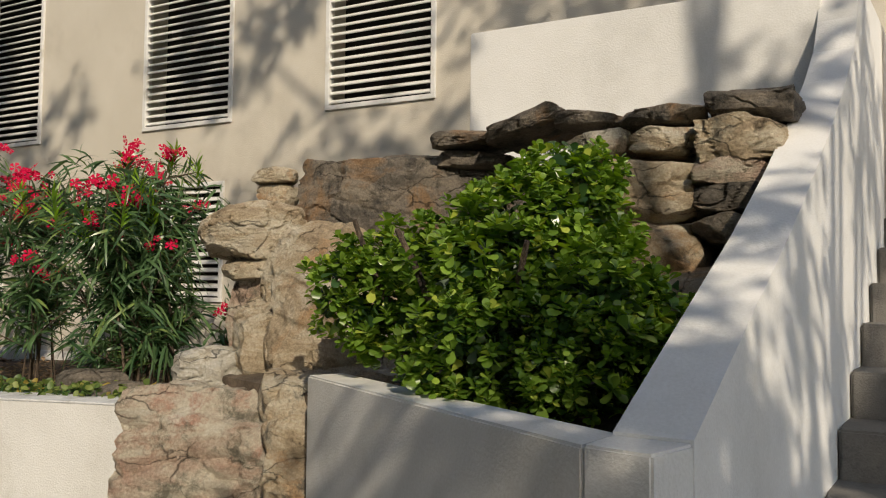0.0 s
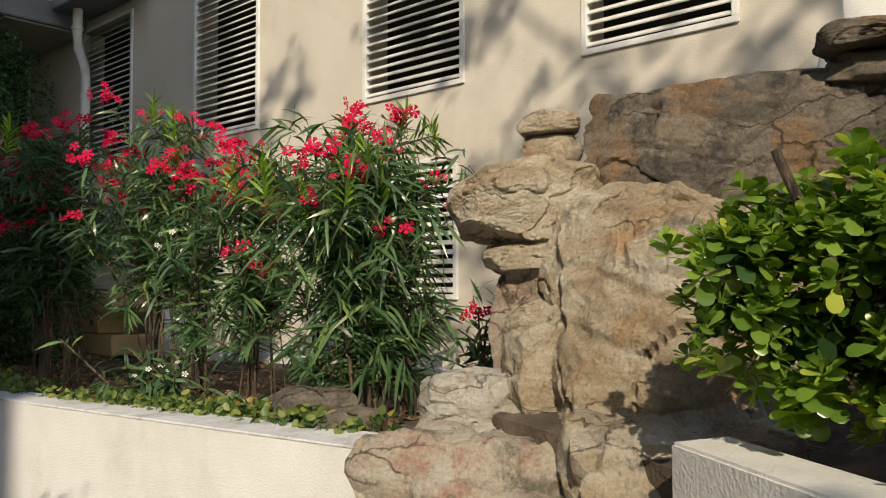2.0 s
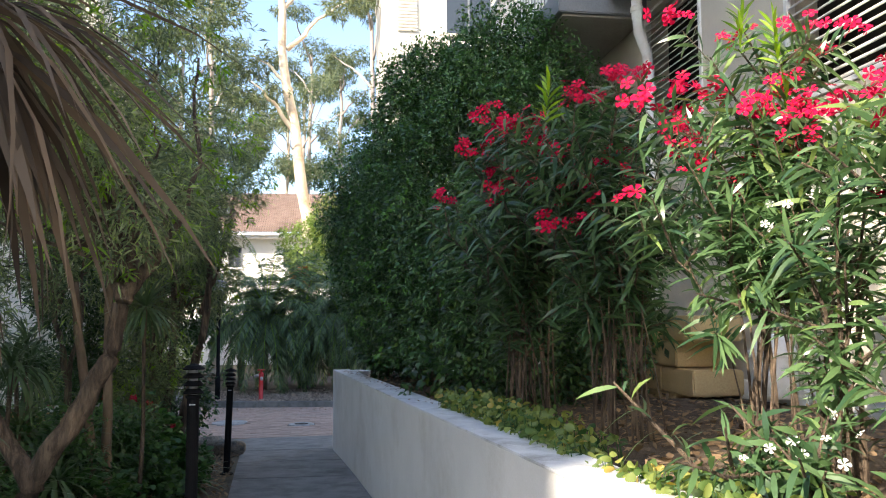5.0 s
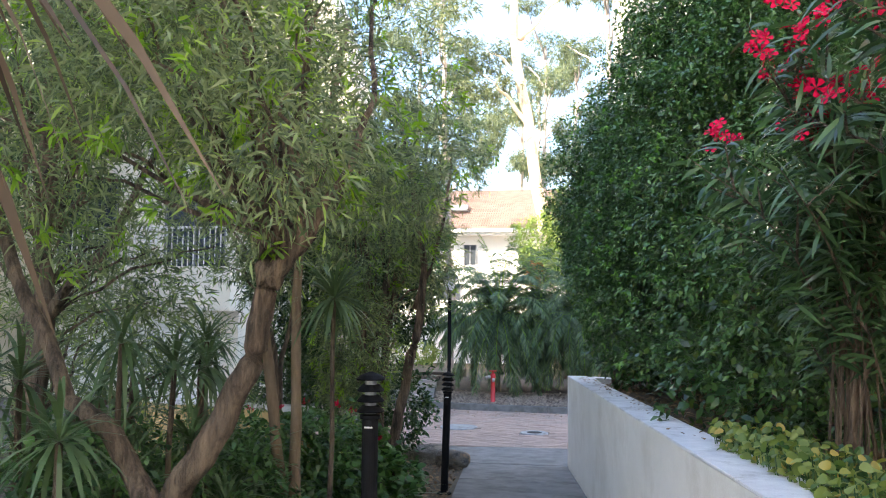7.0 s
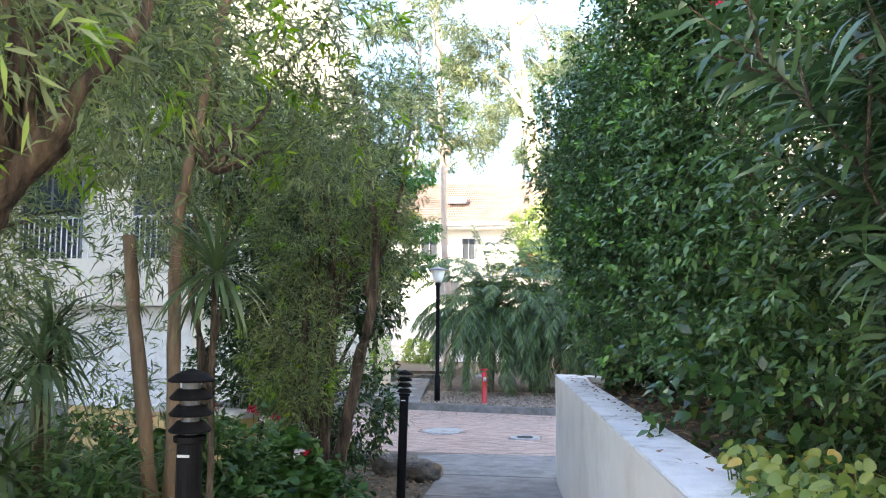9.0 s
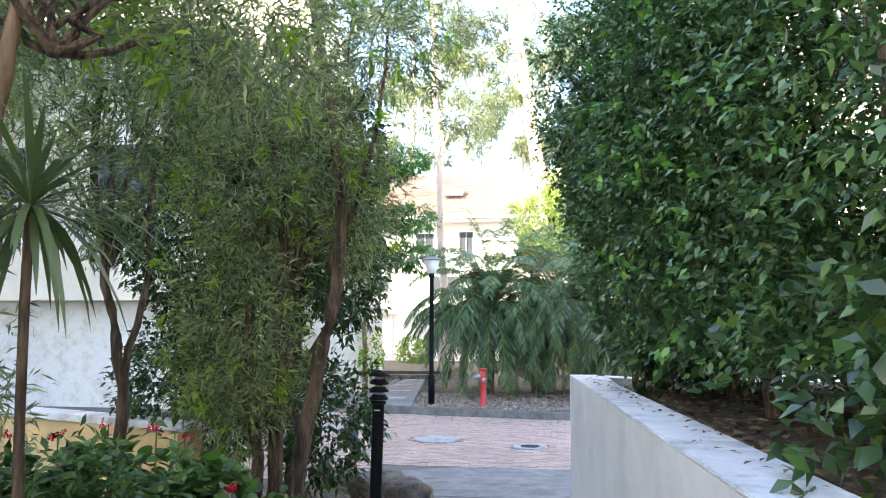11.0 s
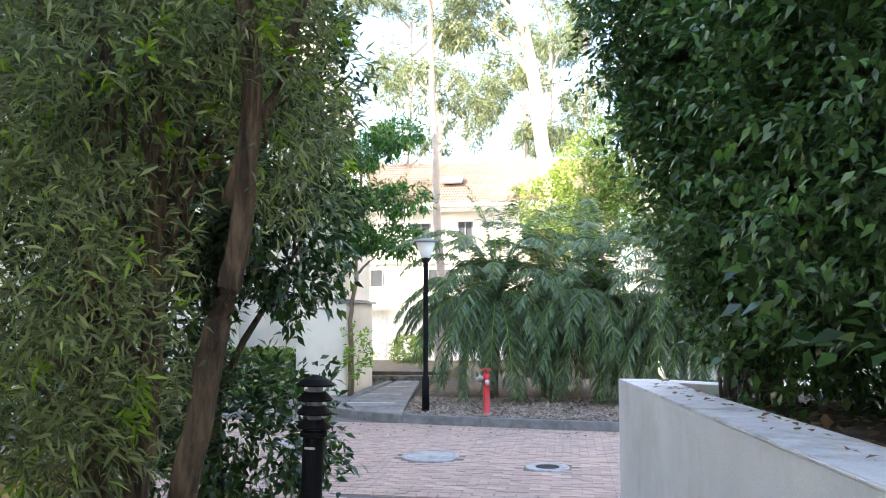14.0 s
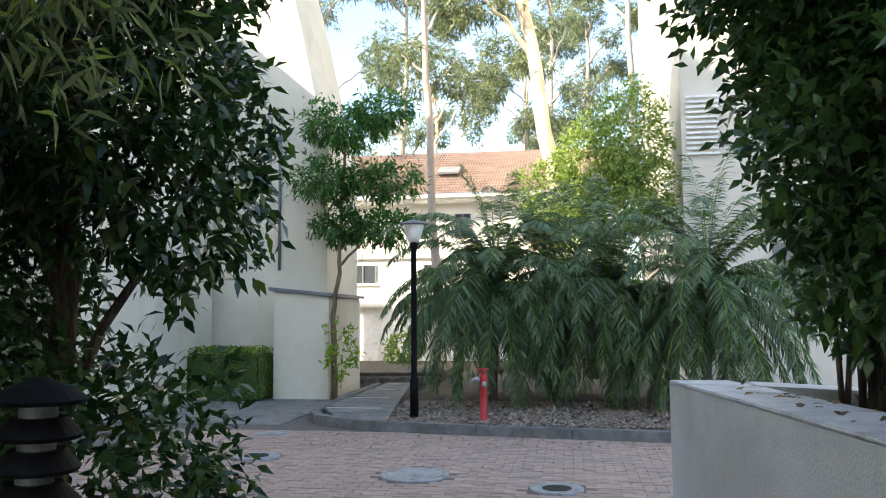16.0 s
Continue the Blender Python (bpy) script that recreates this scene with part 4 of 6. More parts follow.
sl = part("skylight", box_bm(1.9, 2.7, 0, 0.7, 0, 0.08, 0.01), M_GREYTRIM, house)
sl.matrix_basis = pose(0.6, 1.15, 6.55, 25.7)
part("chimney", box_bm(-4.0, -3.4, 3.2, 3.8, 6.6, 8.6, 0.02), M_HOUSE, house)

left = thing("apartment_building", -8.0, 27.0, 0.0, "cream rendered apartment building with raked end wall", "building")
bm = bmesh.new()
prof = [(-9, -0.3), (5.5, -0.3), (5.5, 4.7), (5.3, 5.5), (4.9, 7.4), (4.2, 10.2), (3.6, 12.0), (-9, 12.0)]
a = [bm.verts.new((x, 0, z)) for x, z in prof]
b = [bm.verts.new((x, 2.2, z)) for x, z in prof]
bm.faces.new(a)
bm.faces.new(b[::-1])
for i in range(len(prof)):
    j = (i + 1) % len(prof)
    bm.faces.new((a[i], b[i], b[j], a[j]))
bmesh.ops.recalc_face_normals(bm, faces=list(bm.faces))
part("wall", bm, M_CREAM, left)
ann = part("annex", prism_bm([(4.7, -0.7), (5.75, -0.7), (5.75, 1.5), (4.7, 1.5)], -0.1, [1.98, 1.86, 1.86, 1.98]), M_CREAM, left, "lean-to bin store with sloped lid")
part("annex_lid", prism_bm([(4.62, -0.78), (5.83, -0.78), (5.83, 1.58), (4.62, 1.58)], [1.99, 1.86, 1.86, 1.99], [2.05, 1.92, 1.92, 2.05], 0.01), M_GREYTRIM, ann)
part("pipe", tube_bm([(4.55, -0.05, 2.4), (4.55, -0.05, 5.2)], [0.03, 0.03], 10), M_GREYTRIM, left, "dark downpipe", True)
part("ledge", box_bm(-9, 3.0, -0.06, -0.003, 2.10, 2.30, 0.01), M_CREAM, left)
for x in (-0.8, -4.0):
    g = part("garage_door", box_bm(x, x + 2.3, -0.03, -0.004, -0.25, 1.95), M_LOUVRE, left, "pale grey panelled garage door")
    for k in range(6):
        part("panel", box_bm(x + 0.04, x + 2.26, -0.045, -0.031, -0.2 + k * 0.36, 0.12 + k * 0.36, 0.008), M_LOUVRE, g)
for x, z in ((-3.6, 3.0), (-0.6, 3.0), (-3.6, 5.8), (-0.6, 5.8), (2.2, 5.8), (-6.5, 3.0)):
    w = part("window", box_bm(x, x + 1.5, -0.03, -0.004, z, z + 1.2), M_WINDOW, left)
    part("frame", box_bm(x - 0.05, x + 1.55, -0.07, -0.031, z + 1.2, z + 1.27), M_HOUSE, w)
    part("frame", box_bm(x + 0.72, x + 0.78, -0.06, -0.031, z, z + 1.2), M_HOUSE, w)
    part("sill", box_bm(x - 0.05, x + 1.55, -0.12, -0.004, z - 0.08, z - 0.004), M_HOUSE, w)
part("skirting", box_bm(-2.6, 1.7, -1.2, -1.05, 3.0, 3.9), M_LOUVRE, left, "white balcony balustrade")
part("balcony_slab", box_bm(-2.6, 1.7, -1.2, -0.003, 2.85, 3.0, 0.01), M_CREAM, left)

wing = thing("garage_wing", -4.75, 22.6, 0.0, "cream rendered wing with a pale roller garage door and balcony above", "building")
part("wall", box_bm(-9.0, -0.0, 0.16, 4.2, -0.2, 7.5), M_CREAM, wing)
part("pier", box_bm(-0.42, 0.0, 0.0, 0.158, -0.2, 2.02), M_CREAM, wing)
part("pier", box_bm(-9.0, -4.3, 0.0, 0.158, -0.2, 2.02), M_CREAM, wing)
part("fascia", box_bm(-9.0, 0.02, -0.55, 0.158, 2.024, 3.0, 0.01), M_CREAM, wing, "deep rendered balcony front")
g = part("garage_door", box_bm(-4.29, -0.43, 0.10, 0.156, -0.15, 2.0), M_LOUVRE, wing, "pale grey panelled garage door")
for k in range(9):
    part("panel", box_bm(-4.27, -0.45, 0.082, 0.098, -0.12 + k * 0.236, 0.106 + k * 0.236, 0.006), M_LOUVRE, g)
part("handrail", box_bm(-9.0, 0.0, -0.52, -0.47, 3.85, 3.90, 0.006), M_LOUVRE, wing)
for k in range(44):
    part("baluster", box_bm(-5.6 + k * 0.127, -5.58 + k * 0.127, -0.505, -0.485, 3.002, 3.85), M_LOUVRE, wing)
for x in (-4.6, -1.9):
    w = part("window", box_bm(x, x + 1.5, 0.12, 0.157, 3.05, 5.1), M_WINDOW, wing)
    for a in (x, x + 0.73, x + 1.46):
        part("frame", box_bm(a, a + 0.04, 0.09, 0.118, 3.05, 5.1), M_GREYTRIM, w)

yw = part("low_wall", prism_bm([(-3.2, 15.6), (-0.55, 14.4), (-0.42, 14.55), (-3.1, 15.78)], 0.0, [0.80, 0.86, 0.86, 0.80], 0.008), M_YELLOW)
tagged(yw, "low ochre rendered retaining wall with pale coping", "wall", kind="structure")
yc = part("coping", prism_bm([(-3.24, 15.57), (-0.5, 14.35), (-0.37, 14.58), (-3.08, 15.82)], [0.801, 0.861, 0.861, 0.801], [0.86, 0.92, 0.92, 0.86], 0.008), M_WALLTOP)
tagged(yc, "pale coping on the ochre wall", "coping", kind="structure")

# unseen blocks added and sized to shade the path, bed and palms
side = thing("unseen_sun_block", -9.6, 0, 0, "plain cream unseen block added to keep the sun off the path", "building", kind="structure")
part("tall_shade_block", box_bm(-8.4, 0, -3.6, 8.6, -0.2, 19.5), M_CREAM, side)
part("narrow_shade_block", box_bm(-1.2, -0.01, 8.61, 19.6, -0.2, 19.5), M_CREAM, side)
part("low_shade_block", box_bm(-8.4, -0.02, 19.61, 20.6, -0.2, 12.0), M_CREAM, side)

# ---- planting: the bed along the wall ----
FLOWERS = {}


def flower_mesh(mat):
    """Five rounded petals that meet in the middle."""
    if mat.name not in FLOWERS:
        v, f = [(0, 0, 0)], []
        for i in range(5):
            a = 2 * math.pi * i / 5
            for da, r, z in ((-0.30, 0.55, 0.16), (-0.50, 0.92, 0.20), (-0.12, 1.08, 0.10), (0.32, 1.02, 0.16), (0.42, 0.60, 0.22)):
                v.append((r * math.cos(a + da), r * math.sin(a + da), z))
            k = 1 + 5 * i
            f += [(0, k, k + 4), (k, k + 1, k + 2), (k, k + 2, k + 4), (k + 2, k + 3, k + 4)]
        me = bpy.data.meshes.new("flower")
        me.from_pydata(v, [], f)
        me.materials.append(mat)
        FLOWERS[mat.name] = me
    return FLOWERS[mat.name]


def flower_heads(parent, spots, mat, count, r=0.045, size=0.027):
    """At each spot a loose head of flowers, each one an object."""
    me = flower_mesh(mat)
    for s in spots:
        for q in range(max(2, int(count * random.uniform(0.6, 1.4)))):
            o = new("flower", me)
            o.parent = parent
            d = Vector((random.gauss(-0.6, 0.7), random.gauss(-0.5, 0.7), random.gauss(0.7, 0.5)))
            p = Vector(s) + Vector((random.gauss(0, r), random.gauss(0, r), random.gauss(0, r * 0.6)))
            o.matrix_basis = Matrix.LocRotScale(p, d.to_track_quat("Z", "Y"), Vector((1, 1, 1)) * size * random.uniform(0.75, 1.25))


def oleander(base, top_z, reach, stems, mat, per=34, L=0.135, W=0.0115, heads=12, petal=None, seed=1, lean=(0, 0), label="", bare=0.12, shoots_up=0):
    """An oleander: cane stems that arch apart, whorled blades along their upper parts, flower heads at the tips."""
    o = thing("oleander", base[0], base[1], base[2], label, "shrub", "oleanders in the raised bed")
    rnd = random.Random(seed)
    P, D, tips = [], [], []
    H = top_z - base[2]
    twigs = bmesh.new()
    for s in range(stems):
        a = rnd.uniform(0, 2 * math.pi)
        q = rnd.uniform(0.15, 1) ** 0.7
        h = H * rnd.uniform(0.62, 1.0) * (1 - 0.18 * q)
        tip = Vector((math.cos(a) * reach[0] * q + lean[0], math.sin(a) * reach[1] * q + lean[1], h))
        b0 = Vector((rnd.uniform(-0.16, 0.16), rnd.uniform(-0.22, 0.22), -0.05))
        pts = [b0.lerp(tip, t) + Vector((0, 0, 0.16 * h * math.sin(math.pi * t))) - Vector((tip.x, tip.y, 0)) * 0.22 * math.sin(math.pi * t) for t in (0, 0.2, 0.4, 0.6, 0.8, 1.0)]
        w0 = 0.010 if bare < 0.2 else rnd.choice((0.004, 0.005, 0.006, 0.011))
        part("cane", tube_bm(pts, [w0, w0 * 0.9, w0 * 0.8, w0 * 0.65, w0 * 0.5, w0 * 0.3], 5), M_BARK, o)
        tips.append(pts[-1])
        shoots = [(pts, bare, per)]
        for k in range(5):
            t0 = rnd.uniform(bare, 0.88)
            i = min(4, int(t0 * 5))
            p0 = pts[i].lerp(pts[i + 1], t0 * 5 - i)
            e = p0 + Vector((rnd.uniform(-1, 1), rnd.uniform(-1, 1), rnd.uniform(0.2, 1.2))) * 0.20
            tube_bm([p0, p0.lerp(e, 0.5), e], [0.006, 0.005, 0.003], 4, twigs)
            shoots.append(([p0, p0.lerp(e, 0.2), p0.lerp(e, 0.4), p0.lerp(e, 0.6), p0.lerp(e, 0.8), e], 0.0, per // 2))
            tips.append(e)
        for sp, start, m in shoots:
            for k in range(m):
                t = start + (1 - start) * (k + rnd.random()) / m
                i = min(4, int(t * 5))
                p = sp[i].lerp(sp[i + 1], t * 5 - i)
                d = (sp[i + 1] - sp[i]).normalized()
                phi = k * 2.1 + rnd.uniform(-0.4, 0.4)
                u = d.orthogonal().normalized()
                w = d.cross(u)
                P.append(p)
                D.append(u * math.cos(phi) + w * math.sin(phi) + d * rnd.uniform(0.25, 1.0))
    part("twig", twigs, M_BARK, o)["kind"] = "stuff"
    n = len(P)
    s = 0.6 + 0.6 * RNG.random(n)
    leaves("foliage", np.array([tuple(p) for p in P]), np.array([tuple(d) for d in D]), L * s, W * (0.85 + 0.3 * RNG.random(n)), mat, o, LANCE, 0.30, 0.3, 0.5)
    if shoots_up:
        tops = sorted(tips, key=lambda p: -p.z + p.x * 0.6 + p.y * 0.6 + rnd.uniform(-0.5, 0.5))[:shoots_up]
        P, D = [], []
        for p in tops:
            p = p - Vector((0.03, 0.03, 0.12))
            e = p + Vector((rnd.uniform(-0.03, 0.03), rnd.uniform(-0.03, 0.03), 0.17))
            for k in range(21):
                a = k * 2.1 + rnd.uniform(-0.2, 0.2)
                P.append(p.lerp(e, k / 20))
                D.append(Vector((math.cos(a), math.sin(a), 0.7 + 0.06 * k)))
        leaves("young_growth", np.array([tuple(p) for p in P]), np.array([tuple(d) for d in D]), L * 0.72, W * 0.9, M_FRESH, o, LANCE, 0.15, 0.3, 0.8, "pale fresh green shoots")["kind"] = "stuff"
    if stems > 8 and bare < 0.2:
        crown("low_foliage", o, [(lean[0], lean[1], 0.55, reach[0] * 0.8, reach[1] * 0.8, 0.42), (lean[0] * 1.3, lean[1], 1.0, reach[0] * 0.9, reach[1] * 0.9, 0.4)], 9 * stems // 4, 9, 0.10, L, W, mat, LANCE, 0.55, 0.3, 0.4)
    if petal and heads:
        tips.sort(key=lambda p: -p.z + rnd.uniform(-0.6, 0.6))
        flower_heads(o, [tuple(p + Vector((-0.03, -0.02, 0.05))) for p in tips[:heads]], petal, 3 if petal is M_PETAL_WHITE else 8, r=0.04, size=0.0145 if petal is M_PETAL_WHITE else 0.027)
    return o


def bed_z(y):
    return wall_z(y) - 0.08


oleander((4.05, 5.08, bed_z(5.0)), 2.98, (0.66, 0.55), 30, M_OLE, 50, 0.150, 0.0076, 26, M_PETAL, 3, (-0.02, 0.02), "tall oleander in full leaf with crimson flower heads", 0.12, 9)
oleander((4.20, 6.10, bed_z(6.1)), 2.95, (0.45, 0.40), 11, M_OLE, 44, 0.145, 0.0085, 16, M_PETAL, 5, (0, 0.1), "slender oleander with crimson flowers by the louvres", 0.2, 1)
oleander((4.02, 6.85, bed_z(6.8)), 3.42, (0.58, 0.50), 20, M_OLE, 46, 0.145, 0.0085, 30, M_PETAL, 8, (-0.05, 0.15), "tall oleander with crimson flowers and drooping grey-green leaves", 0.34, 3)
# oleanders away from the sun take the leaf with shade in its colour
oleander((3.80, 7.9, bed_z(8)), 3.35, (0.75, 0.65), 26, M_OLE_SHADED, 46, 0.145, 0.0085, 28, M_PETAL, 11, (-0.1, 0.1), "shaded oleander with crimson flowers", 0.26, 1)
oleander((3.62, 9.0, bed_z(9)), 3.45, (0.78, 0.70), 30, M_OLE_SHADED, 46, 0.145, 0.0085, 24, M_PETAL, 14, (-0.12, 0.0), "dark shaded oleander leaning over the wall with red flowers", 0.24, 0)
oleander((3.62, 6.15, bed_z(6)), 1.66, (0.24, 0.24), 5, M_OLE, 22, 0.12, 0.009, 3, M_PETAL_WHITE, 17, (-0.15, 0.0), "small white-flowered oleander seedling by the wall")
oleander((3.95, 6.45, bed_z(6.4)), 2.75, (0.22, 0.22), 5, M_OLE, 28, 0.13, 0.009, 6, M_PETAL_WHITE, 19, (0, 0), "thin white-flowered oleander between crimson ones")
oleander((3.15, 15.0, bed_z(15)), 4.3, (0.62, 0.62), 46, M_OLE_SHADED, 60, 0.11, 0.0085, 9, M_PETAL_PINK, 23, (-0.30, 0.1), "dark oleander at the wall end with few pink flowers", 0.36)
oleander((4.35, 4.62, bed_z(4.6)), 2.0, (0.20, 0.2), 3, M_OLE, 20, 0.10, 0.010, 1, M_PETAL, 29, (0.05, 0), "small oleander shoot with one red flower")

hedge = thing("tall_hedge_shrub", 3.8, 12.2, 1.2, "dense dark green evergreen shrub leaning over the white wall", "shrub")
HB = [(0.25, -2.0, 1.0, 0.95, 1.0, 1.15), (0.1, -0.8, 1.6, 1.05, 1.2, 1.7), (0.05, 0.7, 2.0, 1.15, 1.25, 1.9), (0.0, 1.9, 1.5, 1.0, 1.1, 1.5), (0.6, 0.0, 2.9, 0.9, 1.3, 0.95), (-0.1, 2.7, 1.1, 0.85, 0.85, 1.1), (-0.05, 2.7, 2.5, 1.0, 0.9, 1.1), (-0.42, 2.3, 1.0, 0.72, 0.9, 0.9), (-0.55, 2.5, 1.8, 0.85, 0.9, 0.8), (0.35, -0.1, 3.3, 0.75, 0.9, 0.75), (-0.3, 0.4, 3.2, 0.65, 0.8, 0.65), (-0.86, 2.5, 2.3, 0.8, 0.9, 0.9), (-0.55, 1.1, 1.3, 0.75, 0.9, 1.1), (-0.4, 1.2, 2.6, 0.8, 1.0, 1.2)]


def hedge_edge(P, inset=0.0):
    """The shrub overhangs the wall along its length and is drawn in low down at the far end."""
    along = -1.42 - 0.07 * P[:, 1]
    drawn = np.clip(-0.98 - 0.55 * (P[:, 2] - 0.26), -1.6, -0.72)
    raised = (P[:, 2] > 0.34) | (P[:, 1] > 1.7) | (P[:, 1] < -1.6)
    return raised & (P[:, 0] > np.where(P[:, 1] > 0.9, np.maximum(along - 0.15, drawn), along) + inset)


crown("foliage", hedge, HB, 17000, 10, 0.085, 0.042, 0.0098, M_HEDGE, OVAL, 0.25, 0.66, 0.6, keep=hedge_edge)
# darker leaf colour inside stands in for shade within the hedge
crown("shaded_inner_foliage", hedge, [(b[0], b[1], b[2], b[3] * 0.80, b[4] * 0.82, b[5] * 0.86) for b in HB], 3800, 8, 0.14, 0.052, 0.0135, M_BROAD, OVAL, 0.2, 0.3, keep=lambda P: hedge_edge(P, 0.12))
# low fill in the same dark leaf, painting the shade under the hedge
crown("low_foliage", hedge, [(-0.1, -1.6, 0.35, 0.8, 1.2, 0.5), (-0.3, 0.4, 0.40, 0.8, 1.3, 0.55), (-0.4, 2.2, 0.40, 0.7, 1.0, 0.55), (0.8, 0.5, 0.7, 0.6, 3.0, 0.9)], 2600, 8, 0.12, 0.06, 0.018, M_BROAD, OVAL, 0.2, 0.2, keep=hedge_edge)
crown("top_foliage", hedge, [(0.35, -0.1, 3.3, 0.7, 0.9, 0.75), (-0.3, 0.4, 3.2, 0.6, 0.8, 0.6), (0.1, 1.2, 3.1, 0.7, 0.8, 0.7)], 2200, 9, 0.10, 0.048, 0.0125, M_HEDGE, OVAL, 0.2, 0.2)
crown("core_foliage", hedge, [(-0.5, 2.6, 0.9, 0.55, 0.6, 0.6), (-0.7, 2.7, 1.5, 0.6, 0.6, 0.6), (-0.3, 2.7, 0.6, 0.55, 0.5, 0.45), (0.2, 2.8, 1.2, 0.6, 0.5, 0.9), (-0.35, 2.6, 1.9, 0.7, 0.5, 0.7), (-0.6, 2.0, 2.6, 0.7, 0.6, 0.8), (-0.95, 2.4, 0.80, 0.36, 0.4, 0.36), (-0.90, 2.5, 1.4, 0.5, 0.45, 0.5), (-0.78, 2.6, 0.48, 0.36, 0.4, 0.3), (-1.05, 2.6, 1.95, 0.42, 0.45, 0.5), (-0.75, 2.7, 2.5, 0.5, 0.5, 0.6)], 6500, 9, 0.10, 0.052, 0.0130, M_HEDGE, OVAL, 0.2, 0.2, keep=lambda P: hedge_edge(P, 0.05) & (P[:, 2] > 0.13))
crown("new_growth", hedge, [(-0.15, -0.6, 1.1, 0.98, 1.1, 1.1), (-0.1, 0.6, 1.8, 1.12, 1.2, 1.8)], 260, 10, 0.05, 0.042, 0.012, M_FRESHDARK, OVAL, 0.2, 0.97, keep=hedge_edge)
for i, (x, y) in enumerate(((0.15, -1.9), (-0.1, -0.7), (-0.25, 0.6), (-0.2, 1.9))):
    limbs(hedge, "stem", (x, y, -0.15), [(x + 0.1, y + 0.1, 0.9), (x - 0.1, y + 0.25, 2.0)], 0.055, 0.02, M_BARK, 0.08, 40 + i)

# ground cover along the wall
gc = thing("ground_cover", 0, 0, 0, "yellowing round-leaved ground cover along the wall top", "ground cover", kind="stuff")
P, D = [], []
for i in range(2300):
    y = 4.5 + 4.9 * RNG.random() ** 0.9
    d = 0.16 + 0.30 * RNG.random() ** 1.5
    if noise.noise(Vector((y * 1.3, d, 5))) < -0.22:
        continue
    h = 0.02 + 0.13 * RNG.random() * (1.1 if y > 7.5 else 0.7)
    P.append((wall_x(y) + d, y, wall_z(y) - 0.06 + h))
    D.append((RNG.normal() * 1.0 - 0.4, RNG.normal() * 1.0, 0.15 + 0.3 * RNG.random()))
P, D = np.array(P), np.array(D)
leaves("round_leaves", P, D, 0.020 + 0.026 * RNG.random(len(P)), 0.011 + 0.012 * RNG.random(len(P)), M_COVER, gc, ROUND, 0.35, 0.3, 0.25)
P2 = P[::3] + np.array([0.05, 0.03, -0.02])
leaves("green_leaves", P2, D[::3], 0.034, 0.017, M_COVER_GREEN, gc, ROUND, 0.35, 0.3, 0.25)
bm = bmesh.new()
for p in P[::2]:
    tube_bm([(p[0] + 0.02, p[1], wall_z(p[1]) - 0.10), (p[0] + 0.01, p[1], (p[2] + wall_z(p[1]) - 0.1) / 2), tuple(p)], [0.003, 0.003, 0.002], 3, bm)
part("stalks", bm, M_COVER_GREEN, gc)


def litter(name, label, n, xf, y0, y1, zf, size, mat, category="leaf litter"):
    y = y0 + (y1 - y0) * RNG.random(n)
    x0, x1 = np.array([xf(v) for v in y]).T
    x = x0 + (x1 - x0) * RNG.random(n)
    z = np.array([zf(a, b) for a, b in zip(x, y)])
    D = rand_dirs(n)
    D[:, 2] *= 0.25
    ob = leaves(name, np.stack([x, y, z + 0.006 * RNG.random(n)], 1), D, size * (0.5 + RNG.random(n)), size * 0.3 * (0.5 + RNG.random(n)), mat, None, OVAL, 0.1, 0.3, 3)
    return tagged(ob, label, category, kind="stuff")


litter("bed_litter", "dry brown leaves and bark on the bed soil", 5000, lambda y: (wall_x(y) + 0.25, 5.40), 4.4, 15.3, lambda x, y: wall_z(y) - 0.075 + 0.024 * (x - wall_x(y)), 0.06, M_LITTER)
litter("wall_litter", "small dark dead leaves on the wall top", 90, lambda y: (wall_x(y) + 0.08, wall_x(y) + 0.23), 9.5, 15.6, lambda x, y: wall_z(y) + 0.004, 0.035, M_LITTER)
litter("mulch_chips", "grey-brown bark chips under the palms", 15000, lambda y: (-0.35 - 0.1 * (y - 22.7), 5.8), 22.4, 25.2, lambda x, y: 0.115 if y > 22.72 - 0.11 * (x + 0.3) else -0.02, 0.06, M_CHIP, "mulch")
litter("road_litter", "scattered dry leaves along the kerb", 350, lambda y: (-1.2, 4.2), 21.3, 22.4, lambda x, y: 0.012 if y < 22.45 - 0.14 * (x + 0.3) else -0.03, 0.05, M_LITTER)
litter("path_litter", "bark and dry leaves on the left bed", 4000, lambda y: (path_left(y) - 1.6, path_left(y) - 0.03), 8.0, 16.2, lambda x, y: level(y) + 0.0 + (0.05 * noise.noise(Vector((x, y, 0))) if x < 1 else 0.0), 0.055, M_LITTER)

# ---- the round-leaved shrub in the planter ----
shrub = thing("planter_shrub", 2.95, 2.25, 1.7, "glossy round-leaved evergreen shrub filling the planter", "shrub")
SB = [(-0.02, 0.0, 0.34, 0.34, 0.38, 0.32), (0.08, 0.30, 0.36, 0.24, 0.30, 0.32), (0.10, 0.0, 0.55, 0.30, 0.28, 0.24), (0.16, -0.08, 0.72, 0.18, 0.17, 0.13), (-0.15, -0.22, 0.25, 0.25, 0.20, 0.24), (0.06, 0.50, 0.38, 0.17, 0.20, 0.22), (0.02, 0.66, 0.36, 0.14, 0.16, 0.20), (0.0, -0.32, 0.28, 0.20, 0.16, 0.17), (-0.25, 0.0, 0.22, 0.18, 0.3, 0.2)]


